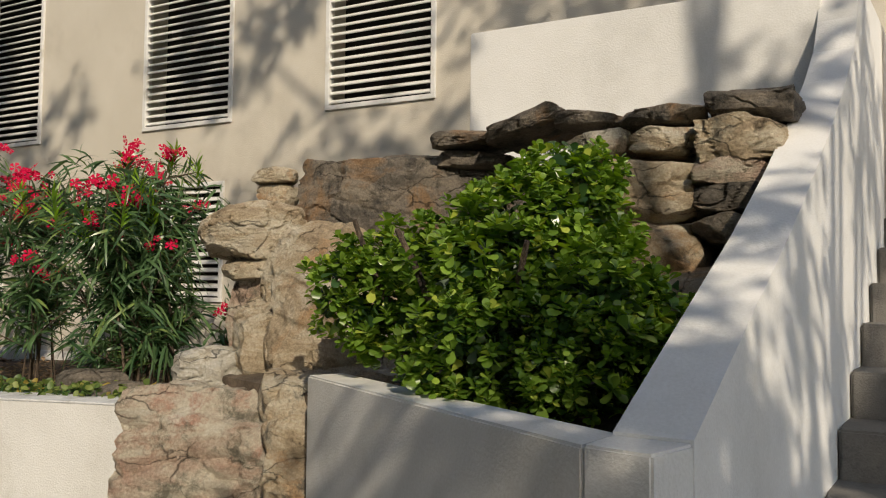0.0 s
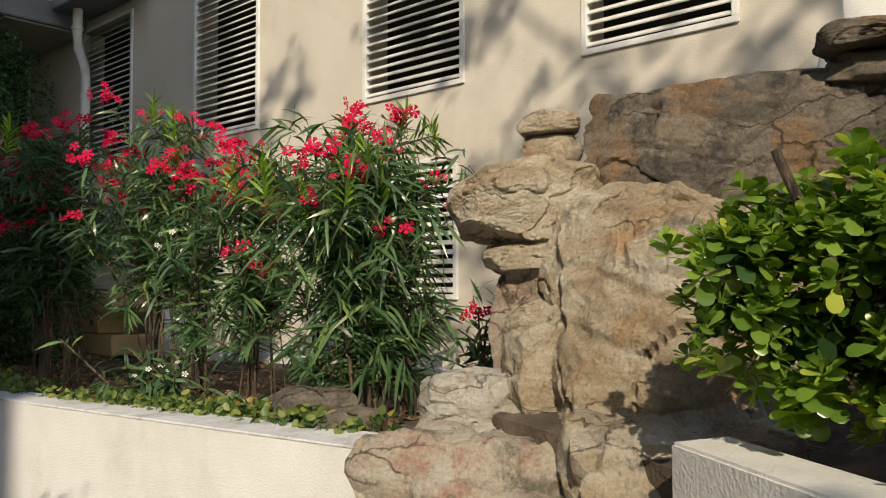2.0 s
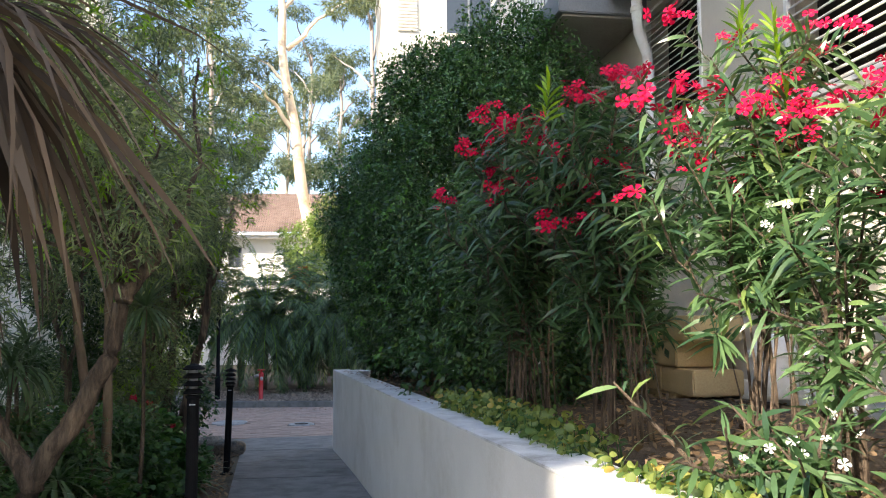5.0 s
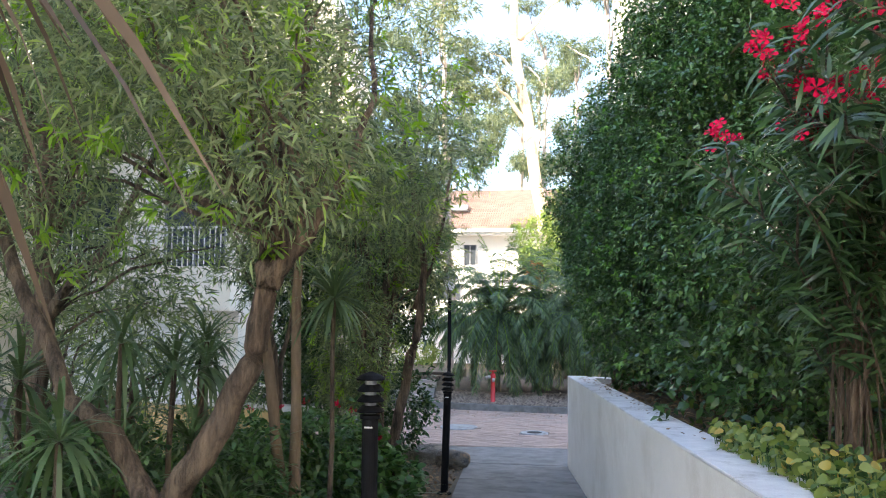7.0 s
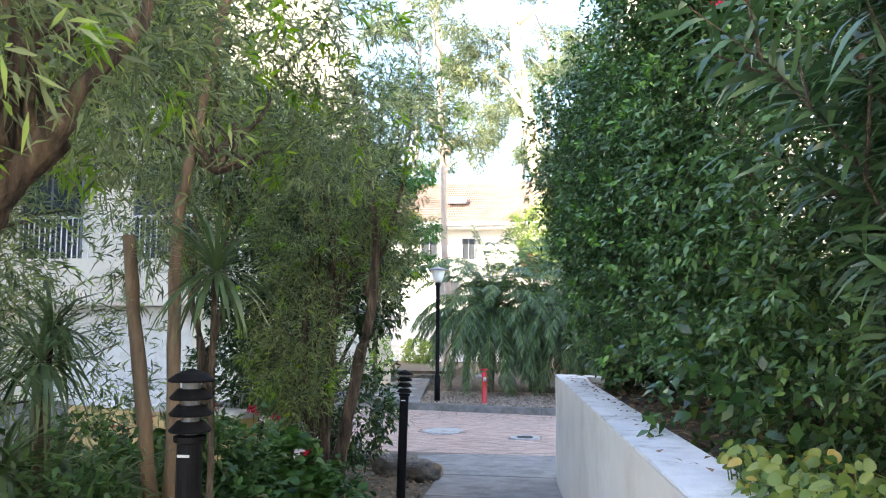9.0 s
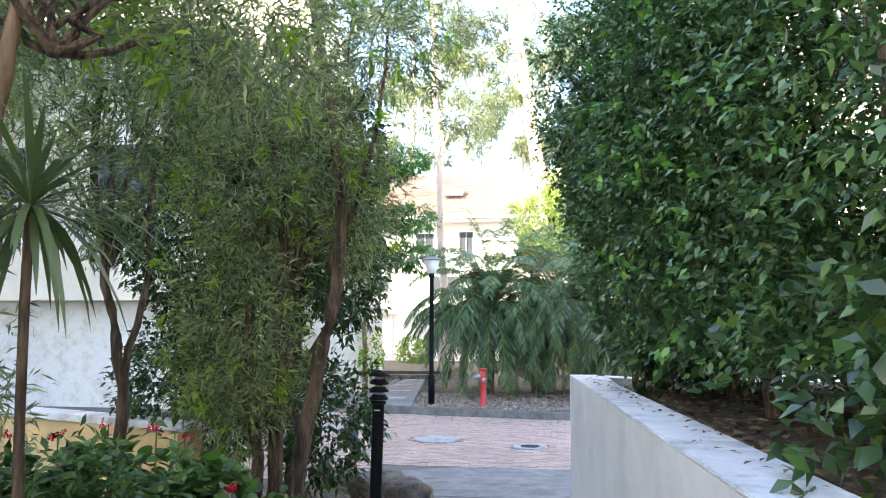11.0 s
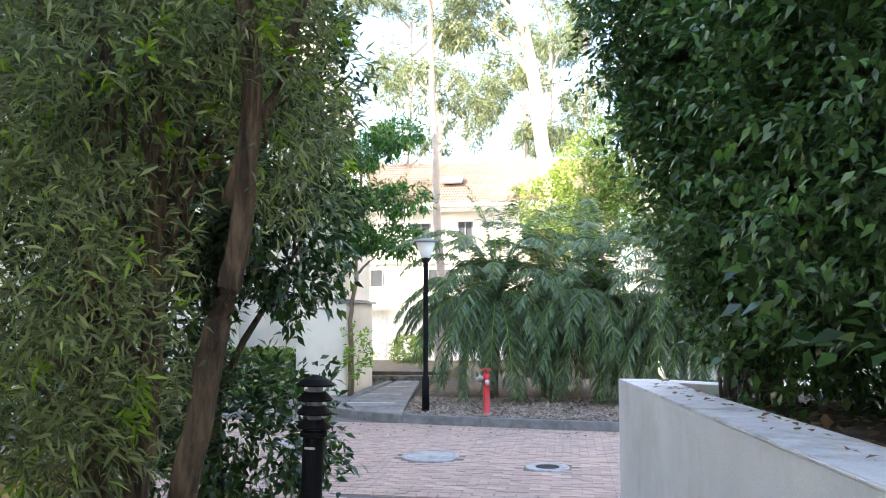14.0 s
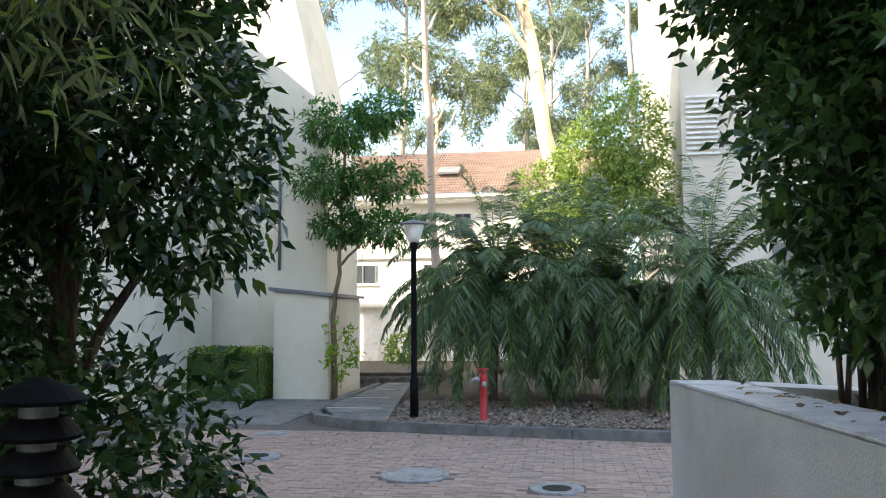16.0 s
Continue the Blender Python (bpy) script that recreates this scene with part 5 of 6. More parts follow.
def rosettes(name, parent, blobs, count, per, L, W, mat, shell, label=""):
    """Fleshy leaves set in rosettes at the tips of the twigs, the outer ones spread flat, the inner ones upright."""
    P, D = clump_points(blobs, count, 1, 0.02, shell)
    n = len(P)
    A = unit(D * 0.8 + np.array([-0.15, -0.15, 0.75]))
    U = unit(np.cross(A, rand_dirs(n)))
    V = np.cross(A, U)
    size = 0.75 + 0.5 * RNG.random(n)
    PP, DD, LL = [], [], []
    for k in range(per):
        a = k * 2.4 + RNG.random(n) * 0.5
        tilt = radians(18 + 72 * ((k + 0.5) / per) ** 0.7) + 0.2 * (RNG.random(n) - 0.5)
        d = A * np.cos(tilt)[:, None] + (U * np.cos(a)[:, None] + V * np.sin(a)[:, None]) * np.sin(tilt)[:, None]
        PP.append(P - A * 0.03 * (k / per))
        DD.append(d)
        LL.append(L * size * (0.55 + 0.5 * (k + 0.5) / per))
    LL = np.concatenate(LL)
    return leaves(name, np.concatenate(PP), np.concatenate(DD), LL, LL * (W / L), mat, parent, OBOVATE, 0.06, 0.35, 0.9, label)


rosettes("foliage", shrub, SB, 1500, 11, 0.043, 0.0145, M_BUSH, 0.72)
# inner leaves in a darker material paint the shade inside the shrub
crown("shaded_inner_foliage", shrub, [(b[0], b[1], b[2], b[3] * 0.7, b[4] * 0.7, b[5] * 0.7) for b in SB], 450, 8, 0.06, 0.042, 0.014, M_BROAD, OBOVATE, 0.12, 0.3, 0.6)
for i, (a, b) in enumerate((((0.0, 0.1, -0.05), (-0.2, 0.35, 0.55)), ((0.05, -0.05, -0.05), (0.05, -0.05, 0.60)), ((-0.05, 0.2, -0.05), (-0.3, -0.1, 0.5)), ((0.0, 0.35, -0.05), (-0.05, 0.6, 0.6)))):
    limbs(shrub, "stem", a, [b], 0.022, 0.008, M_BARK, 0.06, 60 + i)

def branches(parent, root, blobs, mat, seed):
    """Thin crooked branches from a fork out into the lobes of the crown."""
    rnd = random.Random(seed)
    for k, b in enumerate(blobs):
        for q in range(3):
            e = (b[0] + rnd.uniform(-0.8, 0.8) * b[3], b[1] + rnd.uniform(-0.8, 0.8) * b[4], b[2] + rnd.uniform(-0.3, 0.9) * b[5])
            z0 = min(root[2], b[2] - 0.3)
            limbs(parent, "branch", (root[0], root[1], z0), [((root[0] + e[0]) / 2, (root[1] + e[1]) / 2, (z0 + e[2]) / 2 + 0.1), e], 0.016, 0.004, mat, 0.08, seed + k * 7 + q, 5)


# ---- left bed: trees, palm and undergrowth ----
def tree(name, x, y, z, label, category="tree", group=""):
    return thing(name, x, y, z, label, category, group)


# twisted tree nearest the path
t = tree("tree", 0.92, 8.6, 0.5, "twisted brown-barked tree with fine bright new leaves")
limbs(t, "trunk", (-0.30, 0, -0.1), [(-0.15, 0.0, 0.45), (0.01, 0, 0.80), (0.18, 0, 1.04), (0.30, 0.0, 1.29), (0.35, 0, 1.57), (0.42, 0.03, 1.71), (0.54, 0.05, 1.86)], 0.072, 0.036, M_BARK, 0.015, 3, 12)
limbs(t, "limb", (-0.06, 0.0, 0.62), [(-0.29, 0.0, 1.01), (-0.52, 0.05, 1.12), (-1.0, 0.2, 1.9), (-1.1, 0.2, 2.6)], 0.055, 0.02, M_BARK, 0.02, 5)
limbs(t, "limb", (0.36, 0.0, 1.60), [(0.30, 0.05, 2.04), (0.05, 0.2, 2.6), (-0.1, 0.4, 3.3)], 0.04, 0.012, M_BARK, 0.04, 8)
limbs(t, "limb", (0.53, 0.05, 1.84), [(0.70, 0.3, 2.4), (0.60, 0.8, 3.2)], 0.022, 0.008, M_BARK, 0.05, 9)
NB = [(0.42, -0.25, 2.15, 0.42, 0.40, 0.45), (0.0, -0.3, 2.5, 0.5, 0.4, 0.5), (-0.2, 0.3, 2.7, 0.75, 0.8, 0.65), (0.25, 0.7, 2.3, 0.55, 0.6, 0.5), (-0.9, 0.3, 2.2, 0.6, 0.7, 0.6), (0.1, 0.2, 3.4, 0.8, 0.9, 0.6), (-0.7, 0.6, 3.1, 0.7, 0.7, 0.6)]
branches(t, (0.42, 0.04, 1.7), NB, M_BARK, 445)
crown("foliage", t, NB, 2500, 13, 0.12, 0.062, 0.0052, M_NEEDLE, OVAL, 0.3, 0.3, 0.2)
crown("new_growth", t, NB, 190, 14, 0.05, 0.07, 0.0075, M_FRESH, LANCE, 0.3, 0.85, 0.4)

# two slim pale trunks
t = tree("tree", 0.40, 10.7, 0.4, "slim pale-barked sapling with broken top", group="slim saplings")
limbs(t, "trunk", (0.26, 0, -0.1), [(0.20, 0, 0.42), (0.11, 0, 1.1), (0.01, 0, 1.88)], 0.042, 0.034, M_BARK_PALE, 0.012, 12)
crown("foliage", t, [(0.05, 0.1, 1.9, 0.35, 0.35, 0.4)], 60, 12, 0.1, 0.07, 0.006, M_NEEDLE, OVAL, 0.3, 0.3)
t = tree("tree", 0.68, 10.7, 0.4, "slim pale-barked sapling reaching into the canopy", group="slim saplings")
limbs(t, "trunk", (0.02, 0, -0.1), [(0.0, 0, 1.33), (0.0, 0, 2.0), (0.06, 0, 2.3), (0.3, 0.05, 3.6)], 0.042, 0.022, M_BARK_PALE, 0.012, 15)
NB = [(0.2, 0.3, 3.2, 0.9, 0.8, 0.6), (-0.5, 0.4, 2.8, 0.7, 0.7, 0.6), (0.5, 0.8, 2.6, 0.5, 0.6, 0.5), (-0.9, 0.6, 3.5, 0.9, 0.8, 0.7)]
branches(t, (0.2, 0, 2.2), NB, M_BARK, 588)
crown("foliage", t, NB, 1900, 13, 0.12, 0.070, 0.0058, M_NEEDLE, OVAL, 0.3, 0.3, 0.2)
crown("new_growth", t, NB, 130, 14, 0.05, 0.07, 0.0075, M_FRESH, LANCE, 0.3, 0.85, 0.4)

# bottlebrush with a leaning trunk by the second bollard
t = tree("tree", 0.72, 13.3, 0.28, "leaning bottlebrush tree with grey-green needle foliage")
limbs(t, "trunk", (0.03, 0, -0.1), [(0.08, 0, 0.5), (0.22, 0, 1.22), (0.31, 0, 1.57), (0.36, 0.0, 2.20), (0.24, 0, 3.0), (0.1, 0.1, 3.6)], 0.062, 0.026, M_BARK, 0.012, 21, 12)
limbs(t, "trunk", (-0.10, 0.05, -0.1), [(-0.08, 0.05, 0.7), (-0.04, 0.05, 1.03), (-0.03, 0.05, 2.08), (-0.08, 0.05, 2.5), (-0.42, 0.05, 3.15)], 0.055, 0.024, M_BARK, 0.015, 24, 10)
limbs(t, "trunk", (-0.20, 0.0, -0.1), [(-0.17, 0.0, 0.6), (-0.25, 0.0, 1.25), (-0.2, 0.0, 2.2), (-0.5, 0.2, 3.4)], 0.05, 0.02, M_BARK, 0.015, 26, 10)
limbs(t, "limb", (0.27, 0, 1.75), [(0.5, 0.1, 2.5), (0.6, 0.2, 3.4)], 0.026, 0.01, M_BARK, 0.05, 27)
limbs(t, "limb", (-0.22, 0.1, 1.9), [(-0.7, 0.2, 2.7), (-0.9, 0.3, 3.6)], 0.026, 0.01, M_BARK, 0.05, 29)
NB = [(-0.25, -0.15, 1.5, 0.50, 0.45, 0.75), (-0.2, -0.1, 2.3, 0.55, 0.5, 0.55), (0.15, 0.15, 2.6, 0.50, 0.5, 0.45), (0.45, 0.3, 3.4, 0.6, 0.6, 0.5), (-0.7, 0.2, 3.2, 0.8, 0.7, 0.6), (-0.30, -0.1, 1.0, 0.36, 0.4, 0.45), (0.35, 0.3, 2.2, 0.35, 0.4, 0.5)]
branches(t, (-0.1, 0.1, 1.5), NB, M_BARK, 431)
crown("foliage", t, NB, 2500, 13, 0.11, 0.068, 0.0058, M_NEEDLE, OVAL, 0.3, 0.3, 0.2)
crown("new_growth", t, NB, 150, 14, 0.05, 0.06, 0.007, M_FRESH, LANCE, 0.3, 0.8, 0.4)

# broad-leaved dark tree behind it
t = tree("tree", 0.15, 15.0, 0.15, "dense dark broad-leaved tree hanging to the ground")
limbs(t, "trunk", (0, 0, -0.1), [(0.05, 0, 1.5), (-0.1, 0.1, 3.5)], 0.07, 0.03, M_BARK, 0.05, 33)
for i, e in enumerate(((0.5, 0.2, 2.0), (-0.6, 0.1, 2.4), (0.3, -0.2, 2.9))):
    limbs(t, "limb", (0.05, 0, 1.0 + 0.4 * i), [e], 0.03, 0.01, M_BARK, 0.05, 35 + i)
BB_ = [(-0.9, 0.2, 2.4, 0.8, 0.7, 0.9), (-1.0, 0.2, 0.9, 0.7, 0.6, 0.7), (-0.1, 0, 2.4, 0.75, 0.65, 0.8), (0.40, 0.1, 2.0, 0.42, 0.5, 0.55), (0.30, -0.1, 0.75, 0.50, 0.45, 0.55), (-0.5, 0.0, 1.4, 0.6, 0.6, 0.7), (-0.6, 0.2, 3.3, 0.9, 0.8, 0.8), (0.25, 0.2, 3.1, 0.5, 0.6, 0.6)]
crown("foliage", t, BB_, 5600, 8, 0.10, 0.068, 0.0155, M_BROAD, OVAL, 0.25, 0.45)

# thin-stemmed tree further left
t = tree("tree", -0.40, 13.3, 0.3, "thin forked tree with sparse grey foliage")
limbs(t, "trunk", (0, 0, -0.1), [(0.02, 0, 1.0), (-0.15, 0.0, 2.0), (-0.3, 0.1, 3.2)], 0.05, 0.02, M_BARK, 0.06, 43)
limbs(t, "limb", (0.02, 0, 1.0), [(0.12, 0.1, 1.8), (0.2, 0.2, 3.0)], 0.03, 0.01, M_BARK, 0.06, 45)
NB = [(-0.3, 0, 2.3, 0.6, 0.5, 0.5), (0.1, 0.2, 2.9, 0.7, 0.6, 0.6), (-0.8, 0.2, 3.2, 0.8, 0.7, 0.6)]
branches(t, (-0.1, 0, 1.8), NB, M_BARK, 342)
crown("foliage", t, NB, 750, 13, 0.12, 0.08, 0.0070, M_NEEDLE, OVAL, 0.3, 0.3, 0.2)

# canopy tree behind the saplings
t = tree("tree", -0.9, 10.2, 0.4, "tall dark needle-leaved tree behind the saplings")
limbs(t, "trunk", (0, 0, -0.1), [(0.1, 0, 1.4), (0.0, 0.1, 2.8), (-0.2, 0.2, 4.6)], 0.08, 0.03, M_BARK, 0.06, 53)
limbs(t, "limb", (0.1, 0, 1.5), [(0.6, 0.1, 2.3), (0.9, 0.2, 3.2)], 0.04, 0.012, M_BARK, 0.06, 55)
NB = [(0.55, 0.3, 1.8, 0.5, 0.5, 0.5), (0.1, 1.0, 1.95, 0.6, 0.5, 0.6), (0.5, 1.4, 1.0, 0.5, 0.6, 0.6), (-0.2, 1.6, 1.2, 0.7, 0.6, 0.7), (-0.9, 1.4, 1.1, 0.6, 0.6, 0.7), (0.2, 0.6, 1.6, 0.6, 0.6, 0.5), (-0.6, 0.9, 1.9, 0.6, 0.7, 0.6), (0.0, 0.3, 2.9, 1.0, 0.9, 0.6), (0.7, 0.5, 3.9, 1.0, 1.0, 0.7), (-0.8, 0.2, 3.6, 1.0, 0.9, 0.8), (0.2, -0.8, 3.6, 0.9, 0.8, 0.6), (0.1, 0.8, 4.7, 1.2, 1.1, 0.7)]
branches(t, (0.05, 0, 2.0), NB, M_BARK, 628)
crown("foliage", t, NB, 2100, 13, 0.13, 0.08, 0.0068, M_NEEDLE, OVAL, 0.3, 0.3, 0.2)


def strap_plant(x, y, z, trunk_h, n, L, W, mat, label, droop=0.5, trunk_mat=None, category="plant"):
    o = thing("yucca", x, y, z, label, category)
    if trunk_h:
        limbs(o, "stem", (0, 0, -0.1), [(0.02, 0, trunk_h)], 0.018, 0.014, trunk_mat or M_BARK, 0.02, x * 9)
    kinds = []
    for k in range(4):
        v, f = [], []
        ln = L * (0.75 + 0.12 * k)
        for s, w in LANCE:
            zz = -droop * (0.5 + 0.2 * k) * ln * s * s
            v += [(ln * s * (1 - 0.2 * droop * s), W * w, zz + W * w * 0.4), (ln * s * (1 - 0.2 * droop * s), -W * w, zz + W * w * 0.4)]
        f = [(2 * q, 2 * q + 1, 2 * q + 3, 2 * q + 2) for q in range(len(LANCE) - 1)]
        me = bpy.data.meshes.new("blade")
        me.from_pydata(v, [], f)
        me.materials.append(mat)
        kinds.append(me)
    for k in range(n):
        b = new("blade", kinds[k % 4])
        b.parent = o
        b.matrix_basis = pose(0.02, 0, trunk_h, 0, -random.uniform(-35, 80), k * 137.5 + random.uniform(-20, 20))
    return o


strap_plant(0.98, 10.47, 0.4, 1.68, 90, 0.42, 0.011, M_STRAP, "yucca head of narrow arching blades on a thin stem")
for i in range(20):
    strap_plant(-0.7 + 1.3 * RNG.random(), 8.3 + 2.4 * RNG.random(), 0.55, 0.35 + 1.0 * RNG.random(), 45, 0.38, 0.011, M_STRAP, "dark strap-leaved cordyline in the undergrowth", 0.7)
for i in range(4):
    strap_plant(1.05 + 0.25 * RNG.random(), 8.3 + 4 * RNG.random(), 0.45, 0.0, 40, 0.42, 0.012, M_STRAP, "strappy green clump at the bed edge", 0.9)

# cabbage palm with a skirt of dead fronds
pz = 0.55
cp = thing("cabbage_palm", 1.42, 6.3, pz, "rough-trunked palm with a hanging skirt of dead grey fronds", "palm")
limbs(cp, "trunk", (0, 0, -0.1), [(0.0, 0, 1.1), (0.0, 0, 2.15)], 0.040, 0.034, M_BARK_PALE, 0.02, 71, 12)
n = 90
D = rand_dirs(n)
D[:, 2] = -0.35 - RNG.random(n) * 1.3
leaves("dead_frond", np.zeros((n, 3)) + np.array([0.0, 0, 2.20]), D, 0.35 + 0.42 * RNG.random(n), 0.017, M_PALM_DEAD, cp, LANCE, 0.35, 0.5, 0.8)["kind"] = "stuff"
n = 150
D = rand_dirs(n)
D[:, 2] = RNG.random(n) * 1.0 - 0.3
leaves("frond", np.zeros((n, 3)) + np.array([0.0, 0, 2.28]), D, 0.45 + 0.25 * RNG.random(n), 0.011, M_PALM_DEAD, cp, LANCE, 0.5, 0.4, 0.8)["kind"] = "stuff"

# undergrowth
ug = thing("undergrowth", 0, 0, 0, "leafy green undergrowth with a few red flowers in the left bed", "undergrowth", kind="stuff")
ub = [(x, y, level(y) + 0.18, 0.38, 0.45, 0.34) for x, y in ((-0.9, 9.4), (-1.0, 11.0), (-1.2, 12.6), (-0.6, 11.6), (0.75, 10.0), (0.9, 11.2), (0.5, 12.2), (0.9, 12.4), (0.35, 9.3), (0.2, 11.2), (-0.3, 12.4), (-0.1, 10.2), (0.6, 8.6), (0.2, 8.0), (0.6, 7.4))]
crown("round_leaves", ug, ub, 2000, 6, 0.07, 0.055, 0.026, M_COVER_GREEN, ROUND, 0.2, 0.5, 1.5)
crown("small_leaves", ug,  [(b[0] - 0.3, b[1] + 0.2, b[2] + 0.25, 0.4, 0.45, 0.5) for b in ub if b[1] < 11.4], 2600, 8, 0.09, 0.06, 0.014, M_HEDGE, OVAL, 0.2, 0.4, 0.8)
ger = thing("geranium", 0.5, 11.9, level(11.9), "sprawling geranium with round green leaves and red flower heads", "shrub")
GB = [(-0.55, 0.0, 0.36, 0.40, 0.35, 0.34), (-0.1, 0.0, 0.42, 0.42, 0.34, 0.38), (0.28, 0.05, 0.40, 0.32, 0.30, 0.34), (0.52, 0.1, 0.26, 0.24, 0.26, 0.24)]
crown("foliage", ger, GB, 620, 6, 0.06, 0.062, 0.034, M_GERANIUM, ROUND, 0.2, 0.6, 1.6)
for k, (x, y, z) in enumerate(((-0.62, 0.0, 0.84), (-0.34, -0.05, 0.86), (-0.15, 0.05, 0.90), (0.12, 0.0, 0.89), (0.22, 0.08, 0.84), (0.45, 0.1, 0.62), (-0.9, 0.05, 0.76))):
    part("stalk", tube_bm([(x * 0.9, y, 0.2), (x * 0.97, y, z * 0.7), (x, y, z)], [0.004, 0.0035, 0.003], 5), M_GERANIUM, ger)
    flower_heads(ger, [(x, y, z)], M_PETAL, 9, 0.018, 0.016)

# ---- palms on the island ----
def palm(x, y, z, heart, fronds, length, seed, label):
    o = thing("palm", x, y, z, label, "palm", "clumped date palms")
    rnd = random.Random(seed)
    limbs(o, "trunk", (0, 0, -0.1), [(0.05, 0, heart)], 0.07, 0.06, M_BARK, 0.03, seed, 10)
    P, D, Ls = [], [], []
    ribs = bmesh.new()
    for f in range(fronds):
        a = rnd.uniform(0, 2 * math.pi)
        el = rnd.uniform(-0.75, 1.5)
        ln = length * rnd.uniform(0.8, 1.1)
        p = Vector((0.05, 0, heart))
        d = Vector((math.cos(a) * math.cos(el), math.sin(a) * math.cos(el), math.sin(el)))
        pts = [p.copy()]
        steps = 22
        for s in range(steps):
            d = (d + Vector((0, 0, -0.066 - 0.003 * s))).normalized()
            p = p + d * (ln / steps)
            pts.append(p.copy())
            side = d.cross(Vector((0, 0, 1))).normalized()
            for k in (0, 0.33, 0.67):
                q = pts[-2].lerp(p, k)
                for sg in (1, -1):
                    P.append(tuple(q))
                    w = side * sg + d * 0.80 + Vector((0, 0, rnd.uniform(-0.40, 0.05)))
                    D.append(tuple(w))
                    Ls.append(0.25 * (0.45 + math.sin(math.pi * min(1, (s + 2) / (steps + 2))) * 0.6))
        tube_bm([pts[0], pts[5], pts[11], pts[16], pts[22]], [0.013, 0.010, 0.008, 0.006, 0.003], 4, ribs)
    part("rib", ribs, M_FRESH, o)["kind"] = "stuff"
    leaves("leaflet", np.array(P), np.array(D), np.array(Ls), 0.0105, M_PALM, o, LANCE, 0.35, 0.3, 0.6)
    n = 60
    Dd = rand_dirs(n)
    Dd[:, 2] = -1.5
    leaves("dead_fronds", np.zeros((n, 3)) + np.array([0.05, 0, heart - 0.1]) + rand_dirs(n) * 0.1, Dd, 0.9, 0.012, M_PALM_DEAD, o, LANCE, 0.1, 0.3, 0.3)
    return o


palm(0.85, 25.3, 0.1, 1.9, 96, 2.25, 4, "arching feathery date palm on the mulched island")
palm(2.75, 25.4, 0.1, 1.75, 96, 2.25, 9, "arching feathery date palm with drooping fronds")
palm(1.80, 26.6, 0.1, 2.1, 60, 2.0, 13, "date palm at the back of the clump")
palm(4.1, 24.6, 0.1, 1.8, 88, 2.2, 17, "low spreading date palm beside the building")
palm(0.1, 26.6, 0.1, 1.7, 34, 1.5, 21, "date palm leaning towards the lamp")

# ---- clipped hedge, trees beyond ----
h = thing("clipped_hedge", -4.4, 26.2, 0.0, "low clipped bright green box hedge by the driveway", "hedge")
pts = np.stack([RNG.uniform(-1.3, 1.1, 16000), RNG.uniform(-0.45, 0.45, 16000), RNG.uniform(0.05, 0.95, 16000)], 1)
edge_ = (np.abs(pts[:, 0] + 0.1) > 1.1) | (np.abs(pts[:, 1]) > 0.36) | (pts[:, 2] > 0.82)
pts = pts[edge_]
leaves("foliage", pts, rand_dirs(len(pts)) + np.array([0.1, -0.4, 0.5]), 0.05, 0.016, M_BOX, h, OVAL, 0.1, 0.2, 0.6)
# solid dark core paints in the shade between the clipped leaves
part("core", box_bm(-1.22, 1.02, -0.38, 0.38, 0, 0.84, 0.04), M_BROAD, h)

t = tree("tree", -2.15, 26.3, 0.1, "young feathery-leaved tree beside the cream building")
limbs(t, "trunk", (0, 0, -0.1), [(-0.02, 0, 1.4), (0.1, 0, 2.6), (0.2, 0, 4.6)], 0.065, 0.025, M_BARK_PALE, 0.05, 81)
limbs(t, "limb", (0.08, 0, 2.3), [(0.6, 0.1, 2.9), (1.2, 0.2, 3.2)], 0.03, 0.01, M_BARK_PALE, 0.05, 84)
limbs(t, "limb", (0.12, 0, 2.8), [(-0.3, 0.1, 3.6), (-0.4, 0.2, 4.4)], 0.03, 0.01, M_BARK_PALE, 0.05, 86)
FB = [(0.2, 0, 4.9, 0.9, 0.9, 0.45), (0.9, 0.1, 5.2, 0.55, 0.6, 0.35), (0.9, 0, 3.9, 0.75, 0.8, 0.35), (-0.2, 0, 3.9, 0.6, 0.8, 0.4), (0.9, 0.1, 3.0, 0.8, 0.7, 0.35), (0.1, 0.2, 3.1, 0.6, 0.7, 0.4)]
crown("foliage", t, FB, 900, 13, 0.17, 0.12, 0.016, M_PINNATE, LANCE, 0.3, 0.25)
crown("low_foliage", t, [(0.15, -0.1, 0.8, 0.3, 0.3, 0.6)], 60, 8, 0.1, 0.09, 0.02, M_FRESH, OVAL, 0.2, 0.4)

t = tree("sunlit_tree", 2.6, 31.0, 0.1, "yellow-green bushy tree in full sun behind the palms")
limbs(t, "trunk", (0, 0, -0.1), [(0.1, 0, 2.0), (0.2, 0, 4.5)], 0.14, 0.06, M_BARK, 0.08, 91)
SBB = [(-0.9, 0, 4.2, 0.9, 0.9, 0.9), (0.2, 0, 5.0, 1.1, 1.0, 1.1), (0.9, -0.7, 5.4, 0.9, 0.9, 1.3), (0.6, -0.5, 3.8, 1.1, 0.9, 0.8), (1.2, -0.9, 4.0, 0.8, 0.7, 0.9), (-0.5, 0.2, 3.4, 0.9, 0.8, 0.6)]
crown("foliage", t, SBB, 2600, 10, 0.18, 0.095, 0.024, M_SUNBUSH, OVAL, 0.25, 0.5)
t = tree("orange_shrub", 1.4, 29.4, 0.1, "rust-leaved shrub glowing in sun between palms and tree")
crown("foliage", t, [(0.2, 0, 3.1, 0.28, 0.3, 0.42)], 50, 9, 0.1, 0.12, 0.03, leaf_mat("rust_leaf", (0.30, 0.10, 0.03), (0.50, 0.20, 0.06)), OVAL, 0.3, 0.4)
